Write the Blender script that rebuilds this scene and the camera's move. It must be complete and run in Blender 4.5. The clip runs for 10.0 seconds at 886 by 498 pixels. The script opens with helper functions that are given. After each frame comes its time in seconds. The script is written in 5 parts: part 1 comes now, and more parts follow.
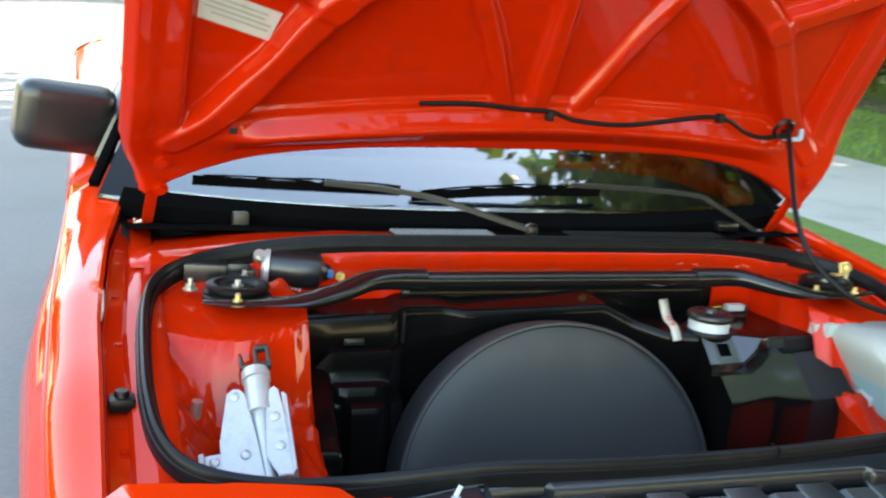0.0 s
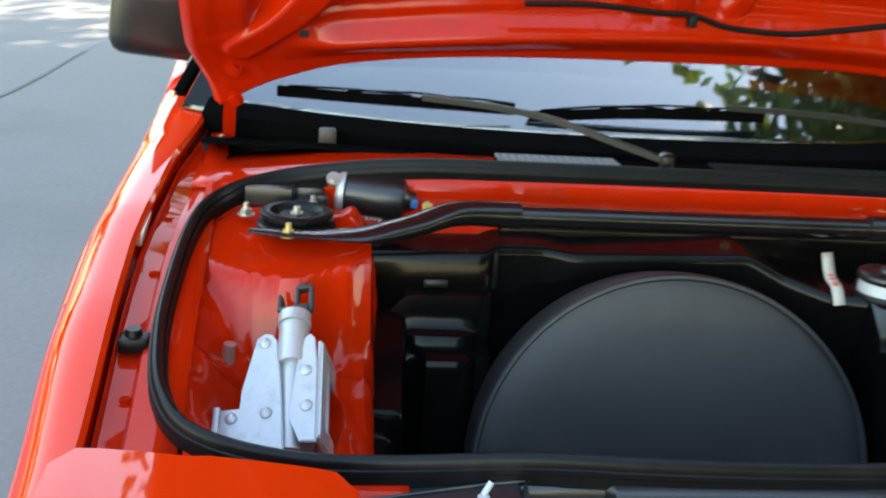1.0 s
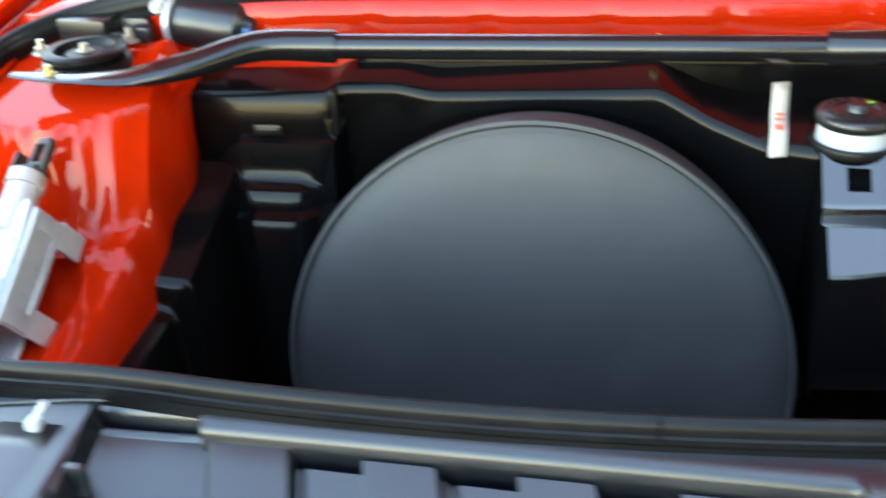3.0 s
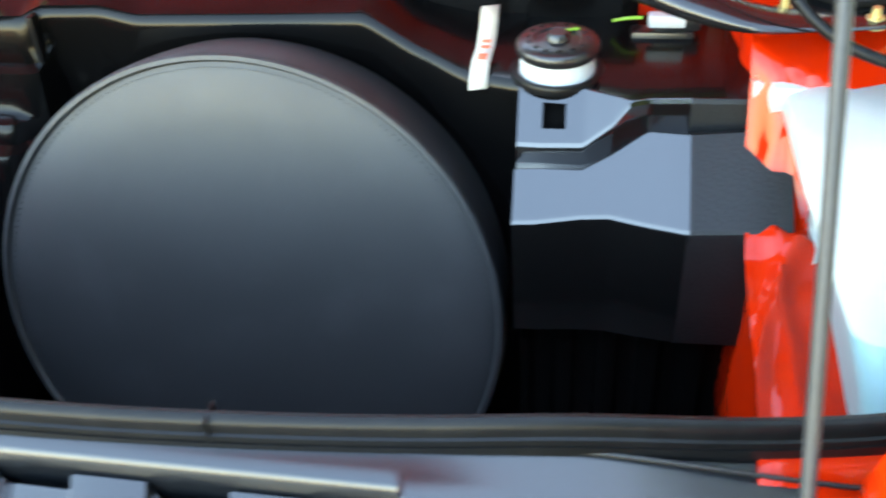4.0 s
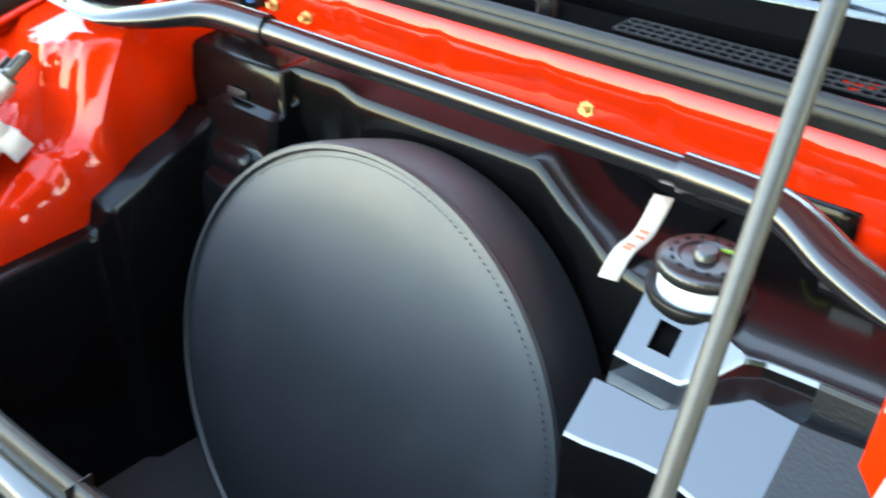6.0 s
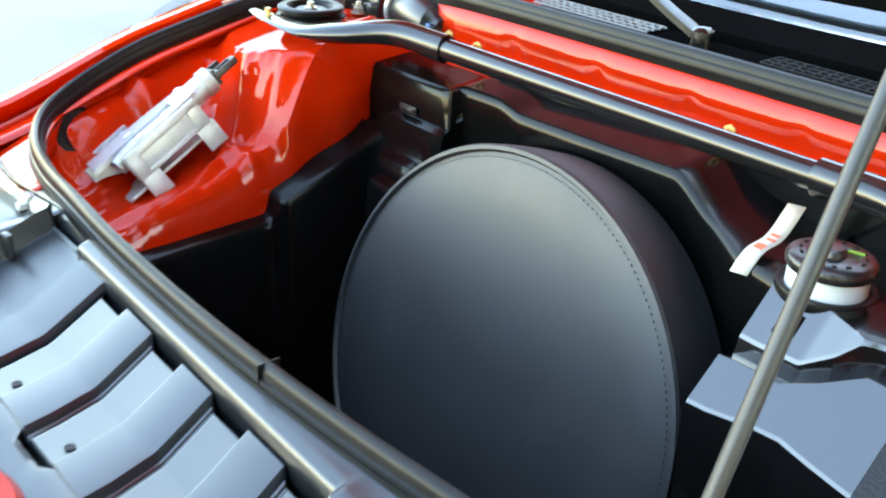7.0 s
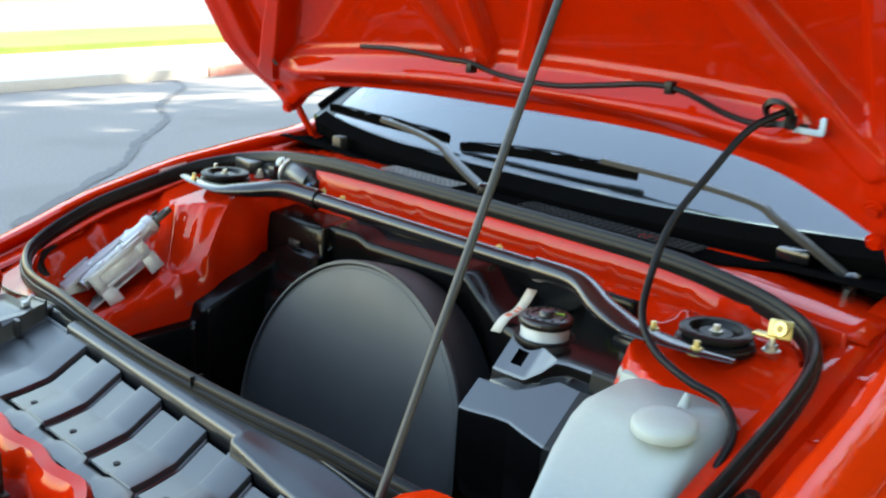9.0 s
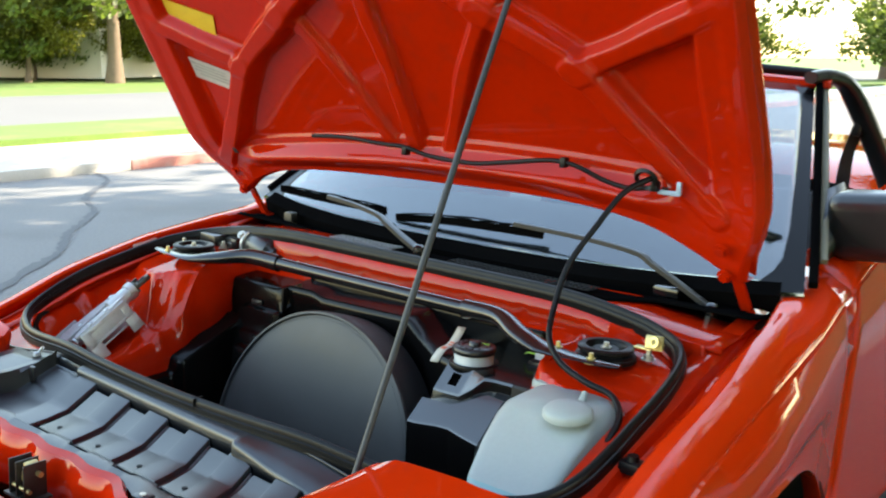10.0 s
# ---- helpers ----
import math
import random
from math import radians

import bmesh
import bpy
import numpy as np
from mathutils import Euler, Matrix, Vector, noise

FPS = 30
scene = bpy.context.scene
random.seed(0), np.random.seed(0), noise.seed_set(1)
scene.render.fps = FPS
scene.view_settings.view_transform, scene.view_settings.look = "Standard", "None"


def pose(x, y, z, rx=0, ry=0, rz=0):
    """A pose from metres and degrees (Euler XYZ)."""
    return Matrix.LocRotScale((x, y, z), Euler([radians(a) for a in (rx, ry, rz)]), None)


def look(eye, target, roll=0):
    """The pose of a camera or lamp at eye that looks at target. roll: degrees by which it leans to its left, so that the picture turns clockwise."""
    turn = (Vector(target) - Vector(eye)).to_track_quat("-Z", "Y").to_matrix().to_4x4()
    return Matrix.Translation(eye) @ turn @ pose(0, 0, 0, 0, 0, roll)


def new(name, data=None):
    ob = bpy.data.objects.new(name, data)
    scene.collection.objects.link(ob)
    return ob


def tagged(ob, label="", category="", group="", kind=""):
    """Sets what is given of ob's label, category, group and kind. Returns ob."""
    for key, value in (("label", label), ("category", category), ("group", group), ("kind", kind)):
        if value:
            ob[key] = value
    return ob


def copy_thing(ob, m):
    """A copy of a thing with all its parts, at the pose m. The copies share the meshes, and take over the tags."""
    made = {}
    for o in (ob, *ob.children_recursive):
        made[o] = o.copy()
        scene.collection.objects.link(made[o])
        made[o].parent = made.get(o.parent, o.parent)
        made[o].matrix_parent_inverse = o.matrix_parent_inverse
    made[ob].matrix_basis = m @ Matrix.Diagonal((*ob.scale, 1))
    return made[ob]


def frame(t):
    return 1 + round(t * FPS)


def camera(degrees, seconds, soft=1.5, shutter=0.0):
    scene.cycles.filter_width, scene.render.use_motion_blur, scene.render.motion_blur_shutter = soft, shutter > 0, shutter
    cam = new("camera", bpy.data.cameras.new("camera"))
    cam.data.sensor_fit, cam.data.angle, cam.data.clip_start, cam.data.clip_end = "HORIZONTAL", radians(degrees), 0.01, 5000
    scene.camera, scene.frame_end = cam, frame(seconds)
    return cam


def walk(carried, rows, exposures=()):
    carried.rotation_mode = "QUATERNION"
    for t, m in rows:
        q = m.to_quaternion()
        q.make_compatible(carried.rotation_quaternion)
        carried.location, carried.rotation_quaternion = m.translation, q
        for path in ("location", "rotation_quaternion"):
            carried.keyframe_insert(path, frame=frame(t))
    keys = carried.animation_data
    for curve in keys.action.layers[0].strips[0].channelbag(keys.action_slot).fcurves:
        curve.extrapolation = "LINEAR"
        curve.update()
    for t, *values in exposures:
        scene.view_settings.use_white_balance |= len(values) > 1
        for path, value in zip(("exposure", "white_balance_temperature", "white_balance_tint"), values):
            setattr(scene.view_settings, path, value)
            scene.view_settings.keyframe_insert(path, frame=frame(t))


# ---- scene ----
cam = camera(48.0, 10.0, 2.0, 0.5)
PATH = [
    (0, (-0.74, -0.775, 1.198), (-0.042, 1.049, 0.769), 5.0),
    (0.5, (-0.611, -0.702, 1.184), (-0.128, 1.169, 0.67), 4.9),
    (1, (-0.515, -0.597, 1.172), (-0.23, 1.284, 0.554), 4.5),
    (1.5, (-0.421, -0.485, 1.186), (-0.355, 1.358, 0.413), 3.4),
    (2, (-0.309, -0.433, 1.193), (-0.45, 1.348, 0.295), 0.6),
    (2.2, (-0.271, -0.418, 1.187), (-0.448, 1.347, 0.264), -0.0),
    (3.3, (0.134, -0.332, 1.138), (-0.198, 1.342, 0.096), -3.7),
    (3.5, (0.174, -0.308, 1.149), (-0.118, 1.334, 0.045), -3.3),
    (4, (0.295, -0.243, 1.18), (0.036, 1.311, -0.052), -3.6),
    (4.5, (0.411, -0.169, 1.169), (0.064, 1.362, -0.071), -2.8),
    (5, (0.504, -0.1, 1.159), (-0.093, 1.407, -0.011), -2.0),
    (5.5, (0.542, -0.04, 1.198), (-0.348, 1.331, 0.045), -1.9),
    (6, (0.533, -0.046, 1.184), (-0.55, 1.257, 0.12), 0.6),
    (6.2, (0.539, -0.059, 1.172), (-0.61, 1.221, 0.151), 1.3),
    (7.3, (0.652, -0.212, 1.128), (-0.689, 1.002, 0.275), 3.2),
    (7.5, (0.685, -0.234, 1.136), (-0.647, 1.001, 0.299), 3.5),
    (8, (0.807, -0.289, 1.17), (-0.525, 0.989, 0.402), 3.8),
    (8.5, (0.939, -0.355, 1.201), (-0.403, 0.971, 0.538), 3.6),
    (9, (1.05, -0.469, 1.239), (-0.256, 0.937, 0.676), 3.4),
    (9.5, (1.152, -0.612, 1.251), (-0.106, 0.875, 0.797), 3.3),
    (10, (1.251, -0.752, 1.261), (0.034, 0.788, 0.877), 2.7),
]
EXPOSURES = [(0, 3.05, 7500, 8), (1, 2.75, 7500, 8), (2, 2.7, 7500, 8), (3.5, 4.1, 7500, 8), (4, 4.05, 7500, 8), (4.5, 3.4, 7500, 8), (5, 3.3, 7500, 8), (5.5, 3.65, 7500, 8), (6, 4.4, 7500, 8), (7.5, 3.65, 7500, 8), (8, 3.4, 7500, 8), (9, 2.9, 7500, 8), (10, 2.6, 7500, 8)]
walk(cam, [(t, look(eye, target, roll)) for t, eye, target, roll in PATH], EXPOSURES)

# ---- light ----
SUN_AZ, SUN_EL = radians(36), radians(38)   # azimuth from +y clockwise, elevation
world = bpy.data.worlds.new("sky")
scene.world = world
world.use_nodes = True
wt = world.node_tree
wt.nodes.clear()
w_out = wt.nodes.new("ShaderNodeOutputWorld")
w_bg = wt.nodes.new("ShaderNodeBackground")
w_sky = wt.nodes.new("ShaderNodeTexSky")
w_sky.sky_type = "NISHITA"
w_sky.sun_disc = False
w_sky.sun_elevation, w_sky.sun_rotation = SUN_EL, SUN_AZ
w_sky.air_density, w_sky.dust_density, w_sky.ozone_density = 1.5, 0.8, 1.3
w_bg.inputs[1].default_value = 0.15
wt.links.new(w_sky.outputs[0], w_bg.inputs[0])
wt.links.new(w_bg.outputs[0], w_out.inputs[0])
sun_data = bpy.data.lights.new("sun", "SUN")
sun_data.energy, sun_data.angle, sun_data.color = 3.2, radians(0.5), (1.0, 0.92, 0.8)
sun = new("sun", sun_data)
sun_from = Vector((math.sin(SUN_AZ) * math.cos(SUN_EL), math.cos(SUN_AZ) * math.cos(SUN_EL), math.sin(SUN_EL)))
sun.matrix_world = look(sun_from * 60, (0, 0, 0))


# ---- materials ----
def nodes_of(name):
    m = bpy.data.materials.new(name)
    m.use_nodes = True
    return m, m.node_tree, m.node_tree.nodes["Principled BSDF"]


def surface(name, color, rough=0.5, metal=0.0, coat=0.0, vary=0.12, scale=8.0, fine=120.0, bump=0.05, spec=0.5,
            rough_vary=0.1, dirt=None, dirt_amount=0.0, coat_rough=0.04):
    """A surface with large stains and fine grain, in object-space metres."""
    m, nt, b = nodes_of(name)
    tc = nt.nodes.new("ShaderNodeTexCoord")
    big = nt.nodes.new("ShaderNodeTexNoise")
    big.inputs["Scale"].default_value, big.inputs["Detail"].default_value = scale, 6
    small = nt.nodes.new("ShaderNodeTexNoise")
    small.inputs["Scale"].default_value, small.inputs["Detail"].default_value = fine, 4
    for n in (big, small):
        nt.links.new(tc.outputs["Object"], n.inputs["Vector"])
    ramp = nt.nodes.new("ShaderNodeMixRGB")
    ramp.inputs[1].default_value = (*[c * (1 - vary) for c in color], 1)
    ramp.inputs[2].default_value = (*[min(1, c * (1 + vary)) for c in color], 1)
    nt.links.new(big.outputs["Fac"], ramp.inputs[0])
    grain = nt.nodes.new("ShaderNodeMixRGB")
    grain.blend_type = "OVERLAY"
    grain.inputs[0].default_value = vary
    nt.links.new(ramp.outputs[0], grain.inputs[1])
    nt.links.new(small.outputs["Fac"], grain.inputs[2])
    last = grain.outputs[0]
    if dirt:
        dn = nt.nodes.new("ShaderNodeTexNoise")
        dn.inputs["Scale"].default_value, dn.inputs["Detail"].default_value = scale * 2.3, 9
        nt.links.new(tc.outputs["Object"], dn.inputs["Vector"])
        cr = nt.nodes.new("ShaderNodeValToRGB")
        cr.color_ramp.elements[0].position, cr.color_ramp.elements[1].position = 0.52, 0.72
        cr.color_ramp.elements[1].color = (dirt_amount,) * 3 + (1,)
        nt.links.new(dn.outputs["Fac"], cr.inputs[0])
        dm = nt.nodes.new("ShaderNodeMixRGB")
        dm.inputs[2].default_value = (*dirt, 1)
        nt.links.new(cr.outputs[0], dm.inputs[0])
        nt.links.new(last, dm.inputs[1])
        last = dm.outputs[0]
    nt.links.new(last, b.inputs["Base Color"])
    rm = nt.nodes.new("ShaderNodeMapRange")
    rm.inputs["To Min"].default_value = max(0.02, rough - rough_vary)
    rm.inputs["To Max"].default_value = min(1, rough + rough_vary)
    nt.links.new(big.outputs["Fac"], rm.inputs["Value"])
    nt.links.new(rm.outputs[0], b.inputs["Roughness"])
    b.inputs["Metallic"].default_value = metal
    b.inputs["Coat Weight"].default_value = coat
    b.inputs["Coat Roughness"].default_value = coat_rough
    b.inputs["Specular IOR Level"].default_value = spec
    if bump:
        bp = nt.nodes.new("ShaderNodeBump")
        bp.inputs["Strength"].default_value, bp.inputs["Distance"].default_value = bump, 0.002
        nt.links.new(small.outputs["Fac"], bp.inputs["Height"])
        nt.links.new(bp.outputs[0], b.inputs["Normal"])
    return m


RED = surface("red_paint", (0.66, 0.029, 0.003), 0.5, coat=0.9, vary=0.05, scale=5, fine=60, bump=0.0, rough_vary=0.06, spec=0.0, coat_rough=0.03)
RED_IN = surface("red_paint_inside", (0.50, 0.0165, 0.0022), 0.5, coat=0.6, vary=0.07, scale=14, fine=70, bump=0.03, spec=0.0,
                 rough_vary=0.08, dirt=(0.26, 0.025, 0.012), dirt_amount=0.25)
BLACK_GLOSS = surface("black_moulded_plastic", (0.004, 0.0038, 0.004), 0.16, vary=0.3, scale=9, fine=260, bump=0.03, rough_vary=0.06, spec=0.85, coat=0.7, coat_rough=0.05)
BLACK_LINER = surface("black_liner_plastic", (0.003, 0.0029, 0.003), 0.2, vary=0.3, scale=9, fine=260, bump=0.03, rough_vary=0.06, spec=0.12, coat=0.12, coat_rough=0.05)
TRAY_PL = surface("satin_black_sky_tint", (0.006, 0.008, 0.0115), 0.34, vary=0.2, scale=10, fine=420, bump=0.06, rough_vary=0.08, spec=0.75, coat=0.25, coat_rough=0.22)
BLACK_GRAIN = surface("grained_black_plastic", (0.007, 0.0075, 0.0085), 0.46, vary=0.25, scale=12, fine=330, bump=0.35, rough_vary=0.08, spec=0.35)
BLACK_SATIN = surface("black_satin_plastic", (0.008, 0.009, 0.0105), 0.33, vary=0.2, scale=10, fine=400, bump=0.07, rough_vary=0.07, spec=0.6, coat=0.25, coat_rough=0.26,
                      dirt=(0.05, 0.048, 0.046), dirt_amount=0.1)
RUBBER = surface("black_rubber", (0.0045, 0.0048, 0.0055), 0.36, vary=0.25, scale=20, fine=300, bump=0.05, rough_vary=0.1, spec=0.22,
                 dirt=(0.03, 0.029, 0.028), dirt_amount=0.1)
VINYL = surface("black_vinyl", (0.0125, 0.0137, 0.0163), 0.55, vary=0.2, scale=7, fine=700, bump=0.16, rough_vary=0.08, spec=0.78,
                dirt=(0.032, 0.033, 0.037), dirt_amount=0.3)
BAR_BLACK = surface("black_enamel", (0.007, 0.007, 0.008), 0.2, vary=0.2, scale=15, fine=120, bump=0.03, coat=0.3)
GALV = surface("galvanised_steel", (0.49, 0.50, 0.51), 0.42, metal=0.5, vary=0.1, scale=25, fine=160, bump=0.05,
               dirt=(0.25, 0.23, 0.2), dirt_amount=0.3)
STEEL_DARK = surface("dark_steel", (0.06, 0.055, 0.05), 0.42, metal=0.6, vary=0.25, scale=40, fine=200, bump=0.1)
ZINC = surface("yellow_zinc", (0.62, 0.5, 0.22), 0.34, metal=0.8, vary=0.2, scale=60, fine=300, bump=0.05)
BOLT = surface("dull_zinc", (0.55, 0.53, 0.46), 0.38, metal=0.85, vary=0.2, scale=60, fine=300, bump=0.05)
ROD_GREY = surface("grey_rod_enamel", (0.045, 0.046, 0.048), 0.42, metal=0.3, vary=0.2, scale=30, fine=200, bump=0.04)
TANK = surface("milky_plastic", (0.36, 0.405, 0.39), 0.38, vary=0.05, scale=9, fine=160, bump=0.04)
TANK.node_tree.nodes["Principled BSDF"].inputs["Subsurface Weight"].default_value = 0.25
TANK.node_tree.nodes["Principled BSDF"].inputs["Subsurface Radius"].default_value = (0.02, 0.03, 0.03)
FLUID = surface("pale_blue_fluid_seen_through", (0.23, 0.40, 0.42), 0.36, vary=0.05, scale=9, fine=160, bump=0.03)
WHITE_PL = surface("white_plastic", (0.45, 0.485, 0.50), 0.35, vary=0.05, scale=30, fine=200, bump=0.03,
                   dirt=(0.45, 0.42, 0.36), dirt_amount=0.3)
PAPER = surface("paper_label", (0.52, 0.50, 0.45), 0.6, vary=0.08, scale=30, fine=200, bump=0.05, dirt=(0.4, 0.36, 0.28), dirt_amount=0.35)
YELLOW = surface("yellow_label", (0.72, 0.48, 0.03), 0.5, vary=0.12, scale=40, fine=200, bump=0.03)
BEIGE = surface("beige_cabin_trim", (0.2, 0.18, 0.125), 0.6, vary=0.08, scale=20, fine=150, bump=0.05)
WIPER = surface("wiper_enamel", (0.014, 0.0145, 0.016), 0.38, vary=0.2, scale=30, fine=200, bump=0.04)
CREAM = surface("cream_label", (0.75, 0.68, 0.55), 0.5, vary=0.08, scale=40, fine=200, bump=0.03)
INK_RED = surface("red_ink", (0.6, 0.12, 0.06), 0.6, scale=40)
INK_GREY = surface("grey_ink", (0.3, 0.29, 0.27), 0.6, scale=40)
GREEN_WIRE = surface("green_wire", (0.25, 0.5, 0.05), 0.4, scale=40)
BLUE_PL = surface("blue_plastic", (0.03, 0.12, 0.3), 0.4, scale=40)
CLIP_BLUE = surface("pale_blue_clip", (0.35, 0.48, 0.6), 0.4, scale=40)
CHARCOAL = surface("charcoal_mesh", (0.012, 0.012, 0.013), 0.7, scale=40, spec=0.2)
GREY_MESH = surface("grey_grille_plastic", (0.26, 0.26, 0.27), 0.5, scale=40)
COWL = surface("matte_black_plastic", (0.0035, 0.0035, 0.0037), 0.9, vary=0.3, scale=12, fine=300, bump=0.05, spec=0.0)
INTERIOR = surface("dark_cabin_trim", (0.02, 0.02, 0.022), 0.7, scale=6, fine=90)
TYRE = surface("tyre_rubber", (0.02, 0.02, 0.02), 0.8, scale=12, fine=150, bump=0.2)
ALLOY = surface("alloy_wheel", (0.5, 0.5, 0.52), 0.35, metal=0.8, scale=20)
ASPHALT = surface("asphalt", (0.155, 0.152, 0.148), 0.85, vary=0.25, scale=0.35, fine=45, bump=0.5, dirt=(0.09, 0.088, 0.086), dirt_amount=0.5)
ASPHALT_FAR = surface("pale_asphalt", (0.13, 0.128, 0.126), 0.85, vary=0.2, scale=0.3, fine=40, bump=0.4)
TAR = surface("tar_seal", (0.075, 0.075, 0.078), 0.7, vary=0.25, scale=3, fine=60, bump=0.3)
CONCRETE = surface("concrete", (0.46, 0.44, 0.40), 0.85, vary=0.15, scale=1.2, fine=60, bump=0.3, dirt=(0.28, 0.26, 0.22), dirt_amount=0.4)
KERB_RED = surface("red_kerb_paint", (0.5, 0.2, 0.16), 0.8, vary=0.2, scale=2, fine=60, bump=0.3, dirt=(0.45, 0.42, 0.38), dirt_amount=0.5)
LAWN = surface("lawn", (0.10, 0.17, 0.03), 0.9, vary=0.35, scale=0.6, fine=30, bump=0.6, dirt=(0.2, 0.2, 0.06), dirt_amount=0.5)
GRASS = surface("grass_blades", (0.12, 0.22, 0.035), 0.7, vary=0.35, scale=1.5, fine=20, bump=0.0)
SOIL = surface("planting_bed", (0.07, 0.05, 0.03), 0.95, vary=0.3, scale=3, fine=40, bump=0.6)
BARK = surface("bark", (0.16, 0.11, 0.075), 0.9, vary=0.3, scale=4, fine=30, bump=0.9)
HOUSE_WALL = surface("pale_render", (0.74, 0.67, 0.58), 0.85, vary=0.08, scale=0.6, fine=30, bump=0.2)
ROOF = surface("roof_shingles", (0.2, 0.16, 0.14), 0.85, vary=0.25, scale=1.5, fine=14, bump=0.5)
TRIM_WHITE = surface("white_trim", (0.75, 0.73, 0.7), 0.6, scale=2)


def leaf_material(name, color):
    m, nt, b = nodes_of(name)
    geo = nt.nodes.new("ShaderNodeNewGeometry")
    mix = nt.nodes.new("ShaderNodeMixRGB")
    mix.inputs[1].default_value = (*[c * 0.55 for c in color], 1)
    mix.inputs[2].default_value = (*[c * 1.5 for c in color], 1)
    nt.links.new(geo.outputs["Random Per Island"], mix.inputs[0])
    nt.links.new(mix.outputs[0], b.inputs["Base Color"])
    b.inputs["Roughness"].default_value = 0.5
    tr = nt.nodes.new("ShaderNodeBsdfTranslucent")
    nt.links.new(mix.outputs[0], tr.inputs[0])
    ms = nt.nodes.new("ShaderNodeMixShader")
    ms.inputs[0].default_value = 0.58
    out = nt.nodes["Material Output"]
    nt.links.new(b.outputs[0], ms.inputs[1])
    nt.links.new(tr.outputs[0], ms.inputs[2])
    nt.links.new(ms.outputs[0], out.inputs[0])
    return m


LEAF = leaf_material("green_leaves", (0.13, 0.175, 0.028))
LEAF_YELLOW = leaf_material("yellow_green_leaves", (0.2, 0.2, 0.03))


def glass_material(name, color, rough=0.0, alpha=1.0):
    m, nt, b = nodes_of(name)
    b.inputs["Base Color"].default_value = (*color, 1)
    b.inputs["Transmission Weight"].default_value = alpha
    b.inputs["Roughness"].default_value = rough
    b.inputs["IOR"].default_value = 1.65
    b.inputs["Coat Weight"].default_value, b.inputs["Coat IOR"].default_value = 0.7, 1.85
    return m


GLASS = glass_material("tinted_glass", (0.22, 0.26, 0.27))
MIRROR, mnt, mb = nodes_of("mirror_silver")
mb.inputs["Metallic"].default_value, mb.inputs["Roughness"].default_value = 1.0, 0.02
mb.inputs["Base Color"].default_value = (0.85, 0.87, 0.88, 1)


# ---- mesh helpers ----
def part(name, bm, material, parent=None, label="", smooth=True, angle=40):
    me = bpy.data.meshes.new(name)
    bmesh.ops.recalc_face_normals(bm, faces=bm.faces)
    if smooth:
        for f in bm.faces:
            f.smooth = True
        for e in bm.edges:
            if len(e.link_faces) == 2 and e.calc_face_angle(0) > radians(angle):
                e.smooth = False
    bm.to_mesh(me)
    bm.free()
    me.materials.append(material)
    ob = new(name, me)
    if parent:
        ob.parent = parent
    if label:
        ob["label"] = label
    return ob


def empty(name, loc=(0, 0, 0), parent=None):
    e = new(name)
    e.empty_display_size = 0.05
    e.location = loc
    if parent:
        e.parent = parent
    return e


def add_box(bm, c, size, bevel=0.0, rot=None, seg=2):
    m = Matrix.Translation(c)
    if rot is not None:
        m = m @ (rot if len(rot) == 4 else rot.to_4x4())
    g = bmesh.ops.create_cube(bm, size=1.0, matrix=m @ Matrix.Diagonal((*size, 1)))
    if bevel:
        edges = list({e for v in g["verts"] for e in v.link_edges})
        bmesh.ops.bevel(bm, geom=edges, offset=bevel, segments=seg, affect="EDGES", profile=0.6)


def axis_matrix(a, b):
    d = Vector(b) - Vector(a)
    return Matrix.Translation((Vector(a) + Vector(b)) / 2) @ d.to_track_quat("Z", "Y").to_matrix().to_4x4(), d.length


def add_cyl(bm, a, b, r1, r2=None, n=24, caps=True):
    m, length = axis_matrix(a, b)
    bmesh.ops.create_cone(bm, cap_ends=caps, segments=n, radius1=r1, radius2=r1 if r2 is None else r2, depth=length, matrix=m)


def add_lathe(bm, profile, m=None, n=40):
    """Turn a profile of (radius, height) round z, then place it by m."""
    m = m or Matrix()
    rings = []
    for r, z in profile:
        if r < 1e-6:
            rings.append([bm.verts.new(m @ Vector((0, 0, z)))])
        else:
            rings.append([bm.verts.new(m @ Vector((r * math.cos(2 * math.pi * k / n), r * math.sin(2 * math.pi * k / n), z))) for k in range(n)])
    for p, q in zip(rings, rings[1:]):
        for k in range(n):
            j = (k + 1) % n
            if len(p) == 1:
                bm.faces.new((p[0], q[k], q[j]))
            elif len(q) == 1:
                bm.faces.new((p[k], p[j], q[0]))
            else:
                bm.faces.new((p[k], p[j], q[j], q[k]))


def smooth_path(pts, steps=8, closed=False):
    """Catmull-Rom through the points."""
    P = [Vector(p) for p in pts]
    n = len(P)
    out = []
    for i in range(n if closed else n - 1):
        p0 = P[(i - 1) % n] if closed or i > 0 else P[0] * 2 - P[1]
        p1, p2 = P[i], P[(i + 1) % n]
        p3 = P[(i + 2) % n] if closed or i + 2 < n else P[-1] * 2 - P[-2]
        for k in range(steps):
            t = k / steps
            out.append(0.5 * (2 * p1 + (p2 - p0) * t + (2 * p0 - 5 * p1 + 4 * p2 - p3) * t * t + (3 * p1 - p0 - 3 * p2 + p3) * t ** 3))
    if not closed:
        out.append(P[-1])
    return out


